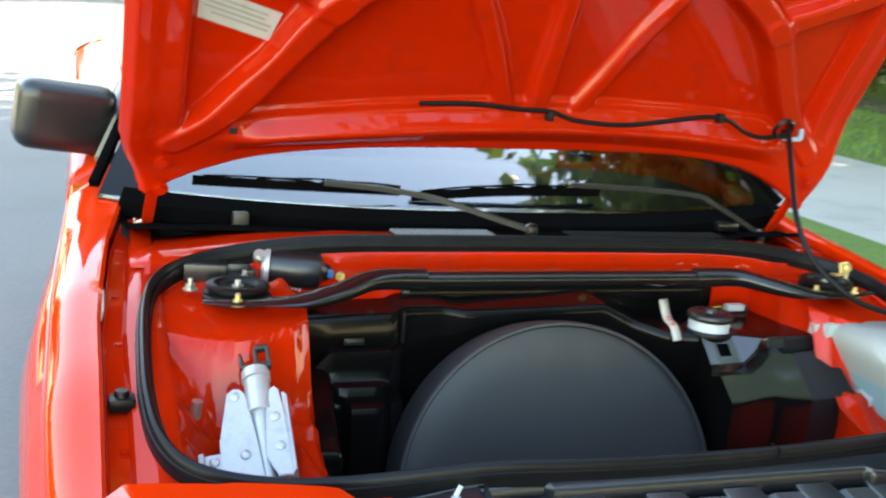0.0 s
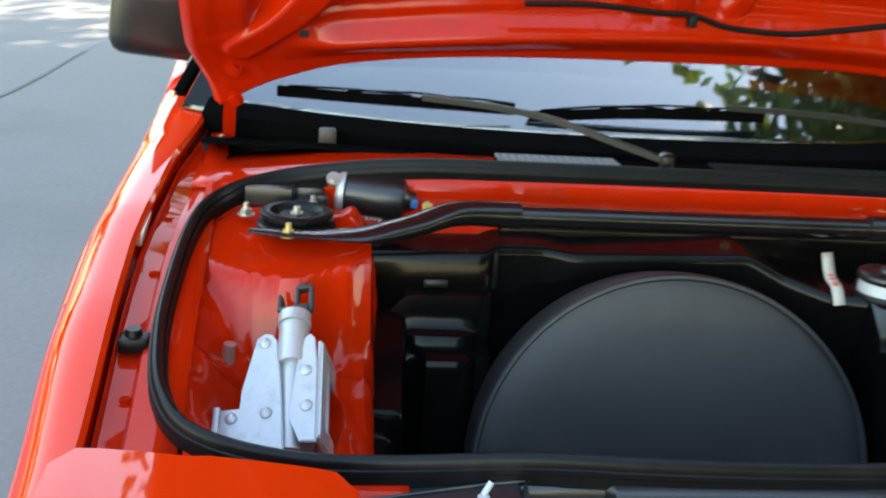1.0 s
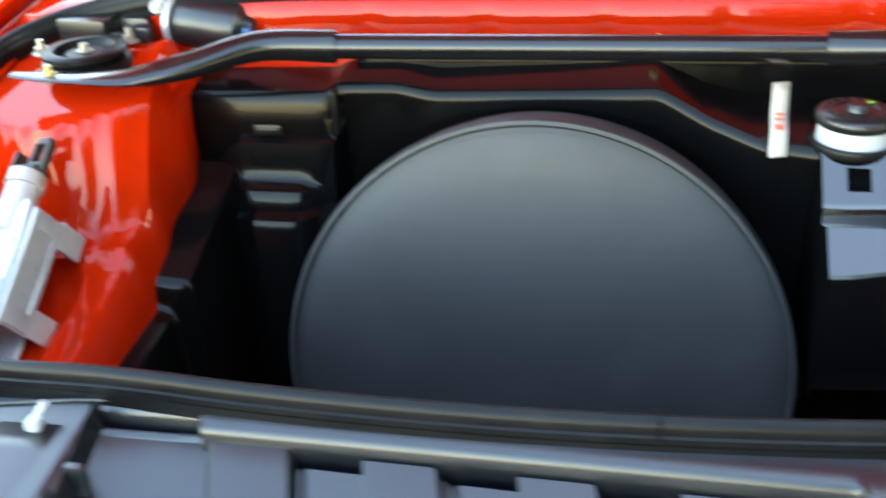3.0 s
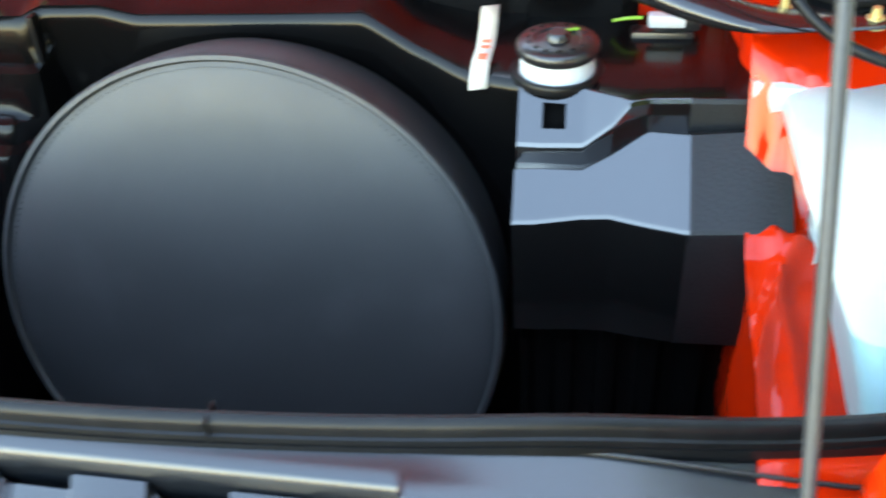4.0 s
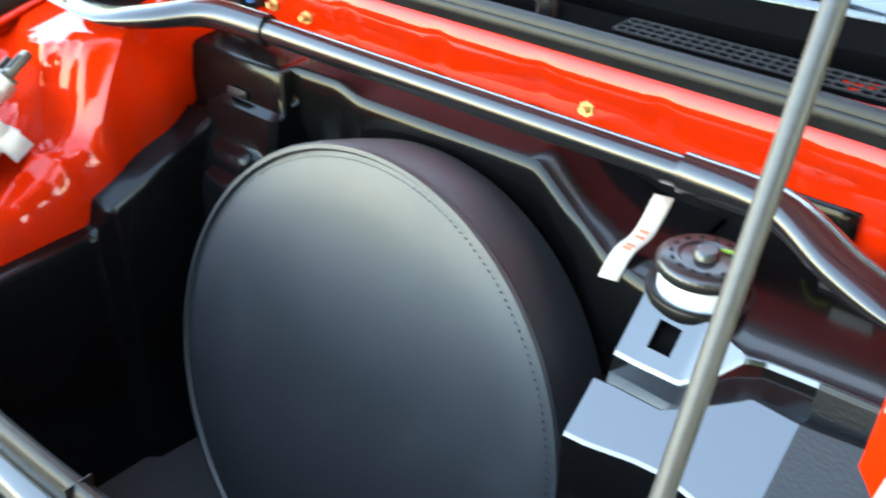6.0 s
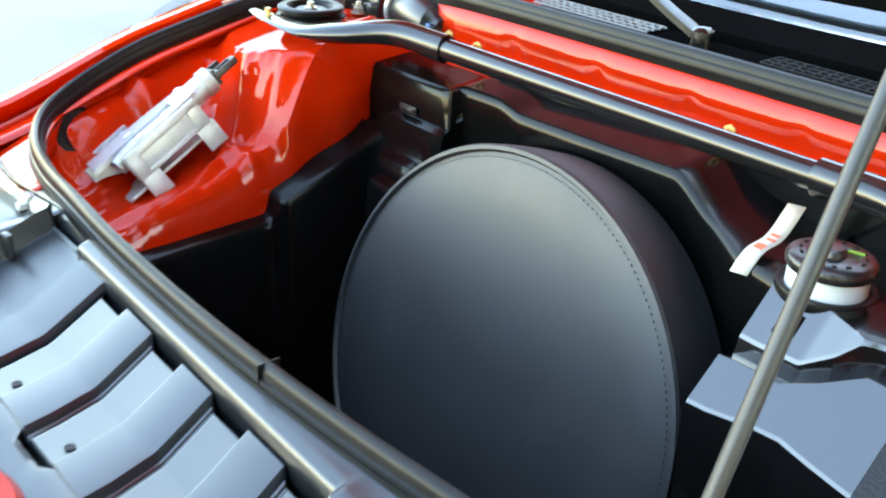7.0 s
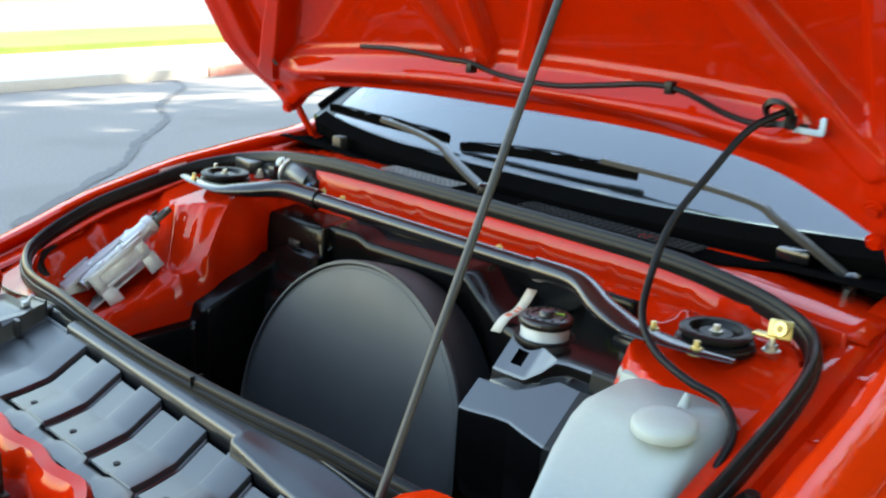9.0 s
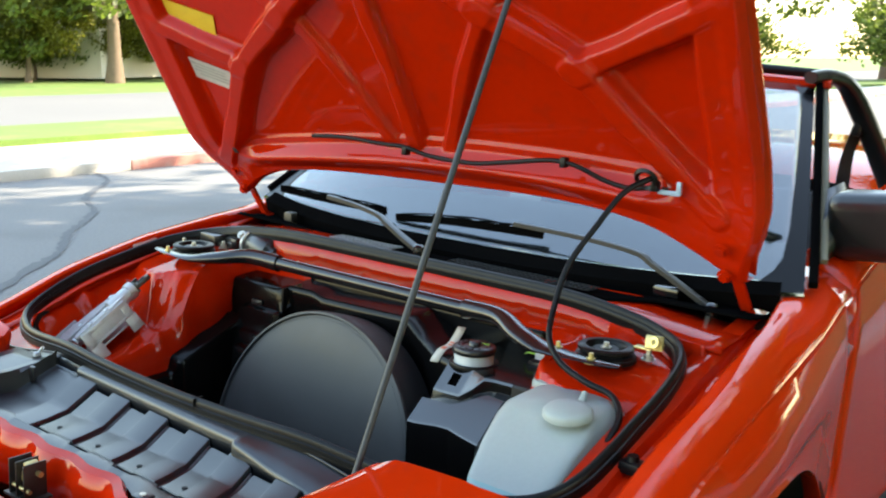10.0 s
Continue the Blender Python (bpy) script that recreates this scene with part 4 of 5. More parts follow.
def facet_z(x, y):
    """Flat slope of the cover's brow."""
    return 0.664 + (y - 0.453) * 0.82 + 0.06 * (x - 0.26)


def cover_column(x, y_end=0.70):
    py, pz, ty, ly = (interp(x, CX, k) for k in (PLATE_Y, PLATE_Z, TOP_Y, LOW_Y))
    tz, lz = facet_z(x, ty), facet_z(x, ly)
    pts = [(ly + 0.030, 0.522), (ly + 0.012, 0.525), (ly + 0.004, 0.532), (ly - 0.001, 0.56), (ly - 0.003, 0.62), (ly - 0.003, lz - 0.010), (ly - 0.002, lz - 0.003), (ly, lz)]
    pts += [(lerp(ly, ty, k / 8), lerp(lz, tz, k / 8)) for k in range(1, 8)]
    pts += [(ty, tz), (ty + 0.0015, tz - 0.0002), (lerp(ty, py, 0.4), tz - 0.0045), (lerp(ty, py, 0.8), tz - 0.0085), (py - 0.002, pz - 0.0035), (py, pz)]
    ye = py + (0.741 - pz) / 0.95
    pts += [(lerp(py, ye, k), lerp(pz, 0.741, k)) for k in (0.12, 0.24, 0.46, 0.68, 0.84, 0.97)]
    pts += [(ye + 0.0006, 0.7408), (ye + 0.002, 0.741)] + [(lerp(ye, y_end, k / 8), 0.741 + 0.001 * math.sin(k * 0.8)) for k in range(1, 9)]
    return pts


HOLE_ROW = 22    # the rows of the upper slope that the square hole takes away
SHELF_ROW = 27   # from here on the flat top
xs = sorted(set([float(v) for v in np.linspace(0.241, 0.392, 44)] + [0.263, 0.284]))
bm = bmesh.new()
grid = [[bm.verts.new((x - 0.35, y - 0.53, z - 0.7)) for y, z in cover_column(x)[:SHELF_ROW + 1]] for x in xs]
for i in range(len(xs) - 1):
    for j in range(SHELF_ROW):
        if 0.263 <= xs[i] and xs[i + 1] <= 0.284 and HOLE_ROW <= j < HOLE_ROW + 2:
            continue
        bm.faces.new((grid[i][j], grid[i + 1][j], grid[i + 1][j + 1], grid[i][j + 1]))
part("cover_top", bm, BLACK_GLOSS, cover, "glossy black moulded cover with a square hole", angle=12)
bm = bmesh.new()
add_loft(bm, [[Vector((x - 0.35, y - 0.53, z - 0.7004)) for y, z in cover_column(x)[:SHELF_ROW + 1]] for x in np.linspace(0.390, 0.476, 14)])
part("grained_end", bm, BLACK_GRAIN, cover, "dull grained end of the cover", angle=12)
bm = bmesh.new()
add_loft(bm, [[Vector((x - 0.35, y - 0.53, z - 0.7002)) for y, z in cover_column(x)[SHELF_ROW - 1:]] for x in np.linspace(0.241, 0.476, 36)])
part("flat_top", bm, BLACK_LINER, cover, "flat black top of the cover")
for xx in (0.241, 0.476):
    bm = bmesh.new()
    add_loft(bm, [[Vector((xx - 0.35, y - 0.53, z - 0.7)) for z in (zt, lerp(zt, 0.522, 0.4), 0.521)] for y, zt in cover_column(xx)[4:]])
    part("cover_side", bm, COWL, cover)
bm = bmesh.new()
rows = []
for k in range(60):
    x = 0.246 + 0.216 * k / 59
    rib = 0.010 * smoothstep(0.35, 0.65, abs(((x - 0.246) / 0.043) % 1.0 - 0.5) * 2)
    rows.append([Vector((x - 0.35, y - 0.53 - rib, z - 0.7)) for y, z in ((0.50, 0.53), (0.498, 0.45), (0.494, 0.34), (0.49, 0.225))])
add_loft(bm, rows)
part("ribbed_wall", bm, BLACK_LINER, cover, "ribbed black liner below the cover")
bm = bmesh.new()
add_box(bm, (0.2735 - 0.35, 0.540 - 0.53, 0.708 - 0.7), (0.044, 0.062, 0.004), 0.0, pose(0, 0, 0, 43, 0, 0).to_3x3())
part("hole_shade", bm, COWL, cover, "black plate added to darken the square hole")
# pale sheet bracket beside the paper tag
bm = bmesh.new()
add_loft(bm, [[Vector((x, y, z)) for x, y, z in row] for row in (((0.134, 0.610, 0.759), (0.180, 0.612, 0.757), (0.236, 0.612, 0.752)), ((0.140, 0.600, 0.752), (0.178, 0.597, 0.744), (0.212, 0.592, 0.742)),
                                                                ((0.152, 0.590, 0.738), (0.176, 0.586, 0.730), (0.206, 0.578, 0.728)), ((0.178, 0.582, 0.712), (0.190, 0.578, 0.710), (0.206, 0.572, 0.709)))])
thicken(part("bracket_web", bm, BLACK_GLOSS, cover, "glossy black web between cover and back panel"), 0.003)
bm = bmesh.new()
add_lathe(bm, [(0.036, 0.0), (0.0375, 0.002), (0.040, 0.0028), (0.0425, 0.002), (0.0435, 0.0), (0.043, -0.006)], Matrix.Translation((0.274 - 0.35, 0.585 - 0.53, 0.741 - 0.7)), 40)
part("collar", bm, RUBBER, cover, "black rubber collar round the reservoir")
# open pocket with a wiring plug at the back
bm = bmesh.new()
add_box(bm, (0.385, 0.664, 0.752), (0.045, 0.018, 0.014), 0.003)
add_box(bm, (0.372, 0.660, 0.738), (0.06, 0.02, 0.016), 0.004)
plug = part("wiring_plug", bm, BLACK_SATIN, car, "black and white wiring connector")
bm = bmesh.new()
add_box(bm, (0.375, 0.655, 0.7575), (0.035, 0.014, 0.012), 0.002)
part("connector", bm, WHITE_PL, plug)
bm = bmesh.new()
add_sweep(bm, smooth_path([(0.352, 0.66, 0.757), (0.338, 0.658, 0.757), (0.325, 0.668, 0.75)], 5), circle(0.0016, 6))
part("wire", bm, GREEN_WIRE, plug)

reservoir = empty("fluid_reservoir", (0.274, 0.585, 0.70), car)
bm = bmesh.new()
add_lathe(bm, [(0, 0.06), (0.033, 0.06), (0.0345, 0.058), (0.0345, 0.042), (0.0355, 0.040), (0.0365, 0.032), (0.036, 0.028), (0.027, 0.026), (0.026, -0.03)], None, 44)
part("body", bm, WHITE_PL, reservoir, "milky white reservoir neck")
bm = bmesh.new()
add_lathe(bm, [(0, 0.078), (0.008, 0.078), (0.010, 0.076), (0.011, 0.071), (0.02, 0.070), (0.022, 0.072), (0.033, 0.0715), (0.0365, 0.0695), (0.0378, 0.067), (0.0378, 0.0615), (0.0365, 0.059), (0.03, 0.059)], None, 160)
for v in bm.verts:
    if math.hypot(v.co.x, v.co.y) > 0.0375 and math.cos(40 * math.atan2(v.co.y, v.co.x)) > 0:
        v.co.x, v.co.y = v.co.x * 1.012, v.co.y * 1.012
cap = part("cap", bm, BLACK_SATIN, reservoir, "black ribbed screw cap")
for a in range(14):
    t = radians(a * 25)
    bm = bmesh.new()
    add_box(bm, (0.027 * math.cos(t), 0.027 * math.sin(t), 0.0722), (0.004, 0.0025, 0.0012), 0.0, Matrix.Rotation(t + 1.57, 3, "Z"))
    part("cap_mark", bm, CHARCOAL, cap)
bm = bmesh.new()
add_box(bm, (0.012, 0.016, 0.0725), (0.014, 0.003, 0.0015), 0.0, Matrix.Rotation(0.3, 3, "Z"))
part("cap_dash", bm, GREEN_WIRE, cap)
bm = bmesh.new()
add_cyl(bm, (0.042, -0.022, 0.024), (0.052, -0.026, 0.022), 0.007, n=14)
part("side_stub", bm, WHITE_PL, reservoir)
# paper tag
tag = empty("paper_tag", (0.205, 0.6, 0.75), car)
bm = bmesh.new()
rows = []
for k in range(11):
    t = k / 10
    x, y, z = lerp(-0.003, 0.004, t), lerp(-0.036, 0.032, t), lerp(-0.022, 0.026, t) + 0.006 * math.sin(t * 7)
    rows.append([Vector((x - 0.0085, y, z)), Vector((x + 0.0085, y + 0.002, z + 0.001))])
add_loft(bm, rows)
thicken(part("strip", bm, PAPER, tag, "curled white paper tag"), 0.0006)
bm = bmesh.new()
for k, t in enumerate((0.35, 0.42, 0.6, 0.68)):
    add_box(bm, (lerp(-0.003, 0.004, t), lerp(-0.036, 0.032, t) - 0.0018, lerp(-0.022, 0.026, t) + 0.006 * math.sin(t * 7) + 0.0014), (0.009, 0.003, 0.0006), 0.0, pose(0, 0, 0, 35, 0, 0).to_3x3())
part("print_bars", bm, INK_RED, tag)

# washer tank
tank = empty("washer_tank", (0.55, 0.38, 0.55), car)
bm = bmesh.new()
def ring(z, x0, x1, y0, y1, dzy=0.0, r=0.025):
    out = []
    for cx, cy, a0 in ((x1 - r, y1 - r, 0), (x0 + r, y1 - r, 90), (x0 + r, y0 + r, 180), (x1 - r, y0 + r, 270)):
        for k in range(6):
            a = radians(a0 + 18 * k)
            x, y = cx + r * math.cos(a), cy + r * math.sin(a)
            out.append(Vector((x - 0.55, y - 0.38, z + dzy * (y - 0.38) - 0.55)))
    out.append(out[0].copy())
    return out
def tank_rows(zs):
    return [ring(*r) for r in zs]
low = [(0.34, 0.53, 0.62, 0.27, 0.44), (0.45, 0.52, 0.615, 0.255, 0.47), (0.60, 0.505, 0.619, 0.245, 0.49), (0.66, 0.496, 0.619, 0.252, 0.50), (0.695, 0.487, 0.619, 0.280, 0.507, 0.0, 0.022)]
high = [(0.695, 0.487, 0.619, 0.280, 0.507, 0.0, 0.022), (0.728, 0.472, 0.619, 0.332, 0.515, 0.0, 0.022), (0.750, 0.461, 0.615, 0.376, 0.522, 0.0, 0.025), (0.762, 0.463, 0.608, 0.392, 0.520, 0.02, 0.03), (0.770, 0.475, 0.594, 0.402, 0.505, 0.03, 0.03), (0.774, 0.5449, 0.5451, 0.4399, 0.4401, 0.0, 0.00005)]
add_loft(bm, tank_rows(low))
part("lower_body", bm, FLUID, tank, "translucent tank filled with pale blue fluid")
bm = bmesh.new()
add_loft(bm, tank_rows(high))
part("upper_body", bm, TANK, tank, "milky translucent plastic tank")
bm = bmesh.new()
add_box(bm, (0.452 - 0.55, 0.525 - 0.38, 0.757 - 0.55), (0.026, 0.018, 0.02), 0.004)
add_box(bm, (0.470 - 0.55, 0.515 - 0.38, 0.757 - 0.55), (0.04, 0.03, 0.03), 0.01)
lug = part("mounting_lug", bm, TANK, tank)
bm = bmesh.new()
add_loft(bm, [[Vector((x - 0.55, y - 0.38, z - 0.55)) for x, y, z in row] for row in (((0.498, 0.47, 0.700), (0.498, 0.42, 0.690)), ((0.486, 0.462, 0.664), (0.490, 0.42, 0.655)), ((0.468, 0.445, 0.636), (0.478, 0.415, 0.625)), ((0.459, 0.432, 0.626), (0.466, 0.418, 0.616)))])
thicken(part("lower_ear", bm, TANK, tank, "moulded plastic ear low on the tank"), 0.006)
bm = bmesh.new()
add_hexbolt(bm, (0.446 - 0.55, 0.527 - 0.38, 0.765 - 0.55), r=0.006, h=0.005, stud=0.006)
part("bolt", bm, BOLT, lug)
bm = bmesh.new()
add_lathe(bm, [(0, 0.014), (0.012, 0.013), (0.022, 0.011), (0.032, 0.008), (0.036, 0.003), (0.036, -0.004)], Matrix.Translation((0.572 - 0.55, 0.408 - 0.38, 0.774 - 0.55)) @ pose(0, 0, 0, 6, 0, 0), 36)
part("filler_cap", bm, TANK, tank, "milky white filler cap")
bm = bmesh.new()
add_cyl(bm, (0.562 - 0.55, 0.458 - 0.38, 0.766 - 0.55), (0.557 - 0.55, 0.478 - 0.38, 0.784 - 0.55), 0.008, 0.004, n=12)
part("pipe_nipple", bm, TANK, tank)
bm = bmesh.new()
add_box(bm, (0.586, 0.632, 0.834), (0.028, 0.004, 0.024), 0.002, pose(0, 0, 0, -15, 0, 20).to_3x3())
add_box(bm, (0.572, 0.626, 0.825), (0.03, 0.016, 0.003), 0.001)
add_lathe(bm, [(0.0045, -0.002), (0.009, -0.002), (0.009, 0.003), (0.0045, 0.003)], Matrix.Translation((0.588, 0.629, 0.836)) @ Vector((-0.2, -0.95, 0.25)).to_track_quat('Z', 'Y').to_matrix().to_4x4(), 18)
part("earth_bracket", bm, ZINC, car, "yellow zinc bracket")

# wiper motor
motor = empty("wiper_motor", (-0.415, 0.71, 0.815), car)
bm = bmesh.new()
mm = Matrix.Translation((-0.045, 0.008, 0.003)) @ Vector((1.0, -0.18, -0.06)).to_track_quat("Z", "Y").to_matrix().to_4x4()
add_lathe(bm, [(0, 0.004), (0.028, 0.004), (0.0305, 0.008), (0.0305, 0.07), (0.027, 0.084), (0.016, 0.09), (0.012, 0.1), (0, 0.1)], mm, 36)
part("body", bm, BLACK_SATIN, motor, "black cylindrical motor body")
bm = bmesh.new()
add_lathe(bm, [(0, -0.006), (0.03, -0.006), (0.034, -0.002), (0.034, 0.005), (0.0308, 0.006)], mm, 36)
add_box(bm, (-0.058, 0.02, 0.004), (0.03, 0.03, 0.03), 0.006)
part("gearbox", bm, GALV, motor, "grey cast gearbox")
bm = bmesh.new()
add_cyl(bm, (-0.058, -0.008, 0.020), (-0.058, -0.014, 0.025), 0.009, n=20)
add_hexbolt(bm, (-0.058, -0.015, 0.026), (0, -0.7, 0.7), r=0.007, h=0.005, stud=0)
part("bolt", bm, BOLT, motor)
bm = bmesh.new()
for k in range(7):
    add_box(bm, mm @ Vector((-0.031 * math.sin(0.5), -0.031 * math.cos(0.5), 0.02 + 0.006 * k)), (0.0035, 0.003, 0.004 if k % 3 else 0.007))
part("print_bars", bm, WHITE_PL, motor)
bm = bmesh.new()
add_box(bm, (-0.09, -0.005, 0.0), (0.04, 0.035, 0.03), 0.008)
add_box(bm, (-0.075, -0.028, -0.006), (0.02, 0.02, 0.028), 0.004)
part("linkage_cover", bm, BLACK_SATIN, motor)
bm = bmesh.new()
add_box(bm, (0.05, -0.030, 0.0), (0.009, 0.008, 0.012), 0.002)
part("blue_terminal", bm, BLUE_PL, motor)
bm = bmesh.new()
add_box(bm, (-0.555, 0.682, 0.820), (0.062, 0.034, 0.026), 0.003, pose(0, 0, 0, 0, 0, -8).to_3x3())
add_box(bm, (-0.514, 0.676, 0.812), (0.03, 0.014, 0.012), 0.003)
part("relay_box", bm, BLACK_SATIN, car, "black relay box")

# spare wheel in a vinyl cover
WN = Vector((-0.0416, -0.966, 0.255)).normalized()
spare = tagged(empty("spare_wheel", (-0.032, 0.475, 0.519)), "spare wheel in a fitted black vinyl cover standing in the boot", "spare wheel")
WM = WN.to_track_quat("Z", "Y").to_matrix().to_4x4()
bm = bmesh.new()
add_lathe(bm, [(0, 0.006), (0.12, 0.0055), (0.2, 0.003), (0.24, 0.001), (0.257, -0.003)], WM, 96)
part("cover_face", bm, VINYL, spare, "taut black vinyl face with a stitched seam")
bm = bmesh.new()
add_lathe(bm, [(0.2555, -0.0015), (0.258, 0.0025), (0.262, 0.002), (0.264, -0.002), (0.262, -0.006)], WM, 96)
part("piping", bm, VINYL, spare, "raised piping round the rim")
bm = bmesh.new()
add_lathe(bm, [(0.262, -0.004), (0.2645, -0.02), (0.2635, -0.05), (0.261, -0.082), (0.25, -0.088), (0, -0.088)], WM, 96)
part("cover_side", bm, VINYL, spare, "black vinyl side band")
bm = bmesh.new()
for k in range(220):
    a = 2 * math.pi * k / 220
    add_box(bm, WM @ Vector((0.2505 * math.cos(a), 0.2505 * math.sin(a), 0.0)), (0.0022, 0.0008, 0.0012), 0.0, WM.to_3x3() @ Matrix.Rotation(a + 1.57, 3, "Z"))
part("stitching", bm, VINYL, spare)

# scissor jack lying on the inner wing
jack = tagged(empty("scissor_jack", (-0.5200, 0.3945, 0.7020)), "folded grey galvanised scissor jack lying on the inner wing", "car jack")
JD = Vector((0.021, 0.848, 0.530)).normalized()
JX = JD.cross(Vector((-0.26, -0.3, 1))).normalized()
JZ = JX.cross(JD).normalized()
JM = Matrix((JX, JD, JZ)).transposed().to_4x4()
def jbox(bm, c, s, bv=0.003, rz=0):
    add_box(bm, JM @ Vector(c), s, bv, JM.to_3x3() @ Matrix.Rotation(radians(rz), 3, "Z"))
def jpoly(bm, pts, z0, z1):
    lo = [bm.verts.new(JM @ Vector((x, y, z0))) for x, y in pts]
    hi = [bm.verts.new(JM @ Vector((x, y, z1))) for x, y in pts]
    bm.faces.new(hi)
    bm.faces.new(lo[::-1])
    for k in range(len(pts)):
        bm.faces.new((lo[k], lo[(k + 1) % len(pts)], hi[(k + 1) % len(pts)], hi[k]))
    bmesh.ops.recalc_face_normals(bm, faces=bm.faces)
    bmesh.ops.bevel(bm, geom=[e for e in bm.edges if abs((JM.inverted() @ e.verts[0].co).z - (JM.inverted() @ e.verts[1].co).z) < 1e-5], offset=0.0012, segments=2, affect="EDGES")


bm = bmesh.new()
jbox(bm, (-0.012, -0.045, -0.034), (0.066, 0.15, 0.005), 0.002)
part("base_plate", bm, GALV, jack, "pressed galvanised base plate")
bm = bmesh.new()
jpoly(bm, [(-0.050, -0.122), (0.004, -0.126), (-0.004, -0.03), (-0.012, 0.028), (-0.018, 0.036), (-0.026, 0.038), (-0.034, 0.032), (-0.046, -0.03)], 0.014, 0.021)
jbox(bm, (-0.046, -0.08, -0.002), (0.005, 0.10, 0.036), 0.002)
part("left_arm", bm, GALV, jack, "folded jack arm")
bm = bmesh.new()
jpoly(bm, [(0.018, -0.098), (0.035, -0.100), (0.034, -0.01), (0.030, 0.026), (0.025, 0.032), (0.019, 0.028), (0.012, 0.0), (0.006, -0.07)], 0.015, 0.021)
part("right_arm", bm, GALV, jack, "folded jack arm")
bm = bmesh.new()
jbox(bm, (0.0350, -0.036, -0.001), (0.004, 0.118, 0.038), 0.0015)
plate = part("side_plate", bm, GALV, jack, "pressed side plate of the jack")
bm = bmesh.new()
for cy, cz, sy, sz in ((-0.036, 0.0125, 0.112, 0.010), (-0.036, -0.016, 0.10, 0.006), (-0.084, -0.002, 0.018, 0.034), (0.012, -0.002, 0.018, 0.034)):
    jbox(bm, (0.0378, cy, cz), (0.003, sy, sz), 0.0012)
part("raised_frame", bm, GALV, plate)
bm = bmesh.new()
jbox(bm, (-0.055, -0.075, 0.006), (0.028, 0.05, 0.022), 0.004)
jbox(bm, (-0.071, -0.077, 0.006), (0.007, 0.056, 0.032), 0.002)
part("saddle", bm, GALV, jack, "jack saddle")
for ty in (0.012, -0.080):
    bm = bmesh.new()
    jbox(bm, (0.036, ty, -0.034), (0.004, 0.028, 0.034), 0.0015)
    jbox(bm, (0.030, ty, -0.034), (0.012, 0.020, 0.004), 0.0015)
    part("base_tab", bm, GALV, jack, "bent base tab")
bm = bmesh.new()
add_cyl(bm, JM @ Vector((0.004, -0.10, 0.004)), JM @ Vector((0.004, 0.02, 0.010)), 0.011, n=18)
add_cyl(bm, JM @ Vector((0.004, 0.0, 0.010)), JM @ Vector((0.004, 0.050, 0.012)), 0.0175, 0.016, n=22)
add_cyl(bm, JM @ Vector((0.004, 0.050, 0.012)), JM @ Vector((0.004, 0.064, 0.012)), 0.0185, 0.018, n=22)
jbox(bm, (0.003, -0.030, 0.004), (0.030, 0.085, 0.020), 0.004)
part("screw", bm, GALV, jack, "jack screw with collar")
bm = bmesh.new()
jbox(bm, (0.004, 0.067, 0.013), (0.034, 0.006, 0.022), 0.002)
jbox(bm, (-0.012, 0.078, 0.013), (0.005, 0.022, 0.018), 0.002)
for cx, cy, sx, sy in ((0.007, 0.082, 0.006, 0.034), (0.023, 0.082, 0.006, 0.034), (0.015, 0.099, 0.018, 0.008), (0.015, 0.071, 0.020, 0.008)):
    jbox(bm, (cx, cy, 0.015), (sx, sy, 0.010), 0.003)
part("eye", bm, STEEL_DARK, jack, "dark steel drive eye")
for px, py in ((-0.025, 0.025), (-0.018, -0.062), (0.022, -0.015), (0.024, -0.058), (-0.056, -0.062), (-0.056, -0.09)):
    bm = bmesh.new()
    add_lathe(bm, [(0, 0.004), (0.004, 0.0035), (0.0065, 0.0015), (0.0068, -0.003)], Matrix.Translation(JM @ Vector((px, py, 0.021 if px > -0.05 else 0.017))) @ JM, 16)
    part("rivet", bm, GALV, jack)
bm = bmesh.new()
add_cyl(bm, (-0.592, 0.45, 0.685), (-0.589, 0.448, 0.709), 0.0075, 0.007, n=16)
part("stud", bm, BOLT, car, "short bare stud on the inner wing")
bm = bmesh.new()
add_lathe(bm, [(0.012, 0.004), (0.03, 0.008), (0.036, 0.004), (0.037, -0.006)], Matrix.Translation((-0.624, 0.305, 0.668)) @ Vector((0.75, 0.1, 0.5)).to_track_quat("Z", "Y").to_matrix().to_4x4(), 28)
part("rubber_grommet", bm, RUBBER, car, "round black rubber grommet")

# front tray over the radiator
tray = empty("radiator_cover", (0, 0.06, 0.69), car)
BAY, X_FIRST, SLANT = 0.1033, -0.135, 0.027


def rim_y(x):
    """Straight front rim of the rear flange, stepping round the corner pocket and the end of the row."""
    base = 0.137 - 0.033 * (x + 0.17)
    return base + 0.013 * (1 - smoothstep(-0.238, -0.232, x)) - 0.010 * smoothstep(0.196, 0.202, x)


def tray_z(y, up):
    return interp(y, [-0.01, 0.070, 0.080, 0.13, 0.16], [0.667, 0.670, 0.6735, 0.693, 0.70]) + up


def slanted(x, y):
    return x - SLANT * max(0.0, (y - 0.02) / 0.11)


bm = bmesh.new()
rows = []
for k in range(261):
    x = -0.425 + 0.865 * k / 260
    zr = deck(x, 0.14)
    rim = rim_y(x) if x > -0.316 else -0.02
    zf = zr - 0.012 - 0.013 * smoothstep(0.19, 0.30, x) if x > -0.316 else 0.690
    rows.append([Vector((x, y - 0.06, z - 0.69)) for y, z in ((seal_y(x) + 0.010, zr - 0.002), (seal_y(x) - 0.004, zr - 0.008), (lerp(seal_y(x), rim, 0.6), lerp(zr - 0.008, zf, 0.6)), (rim + 0.002, zf), (rim, zf - 0.0015), (rim - 0.002, zf - 0.006), (rim - 0.004, 0.676))])
add_loft(bm, rows)
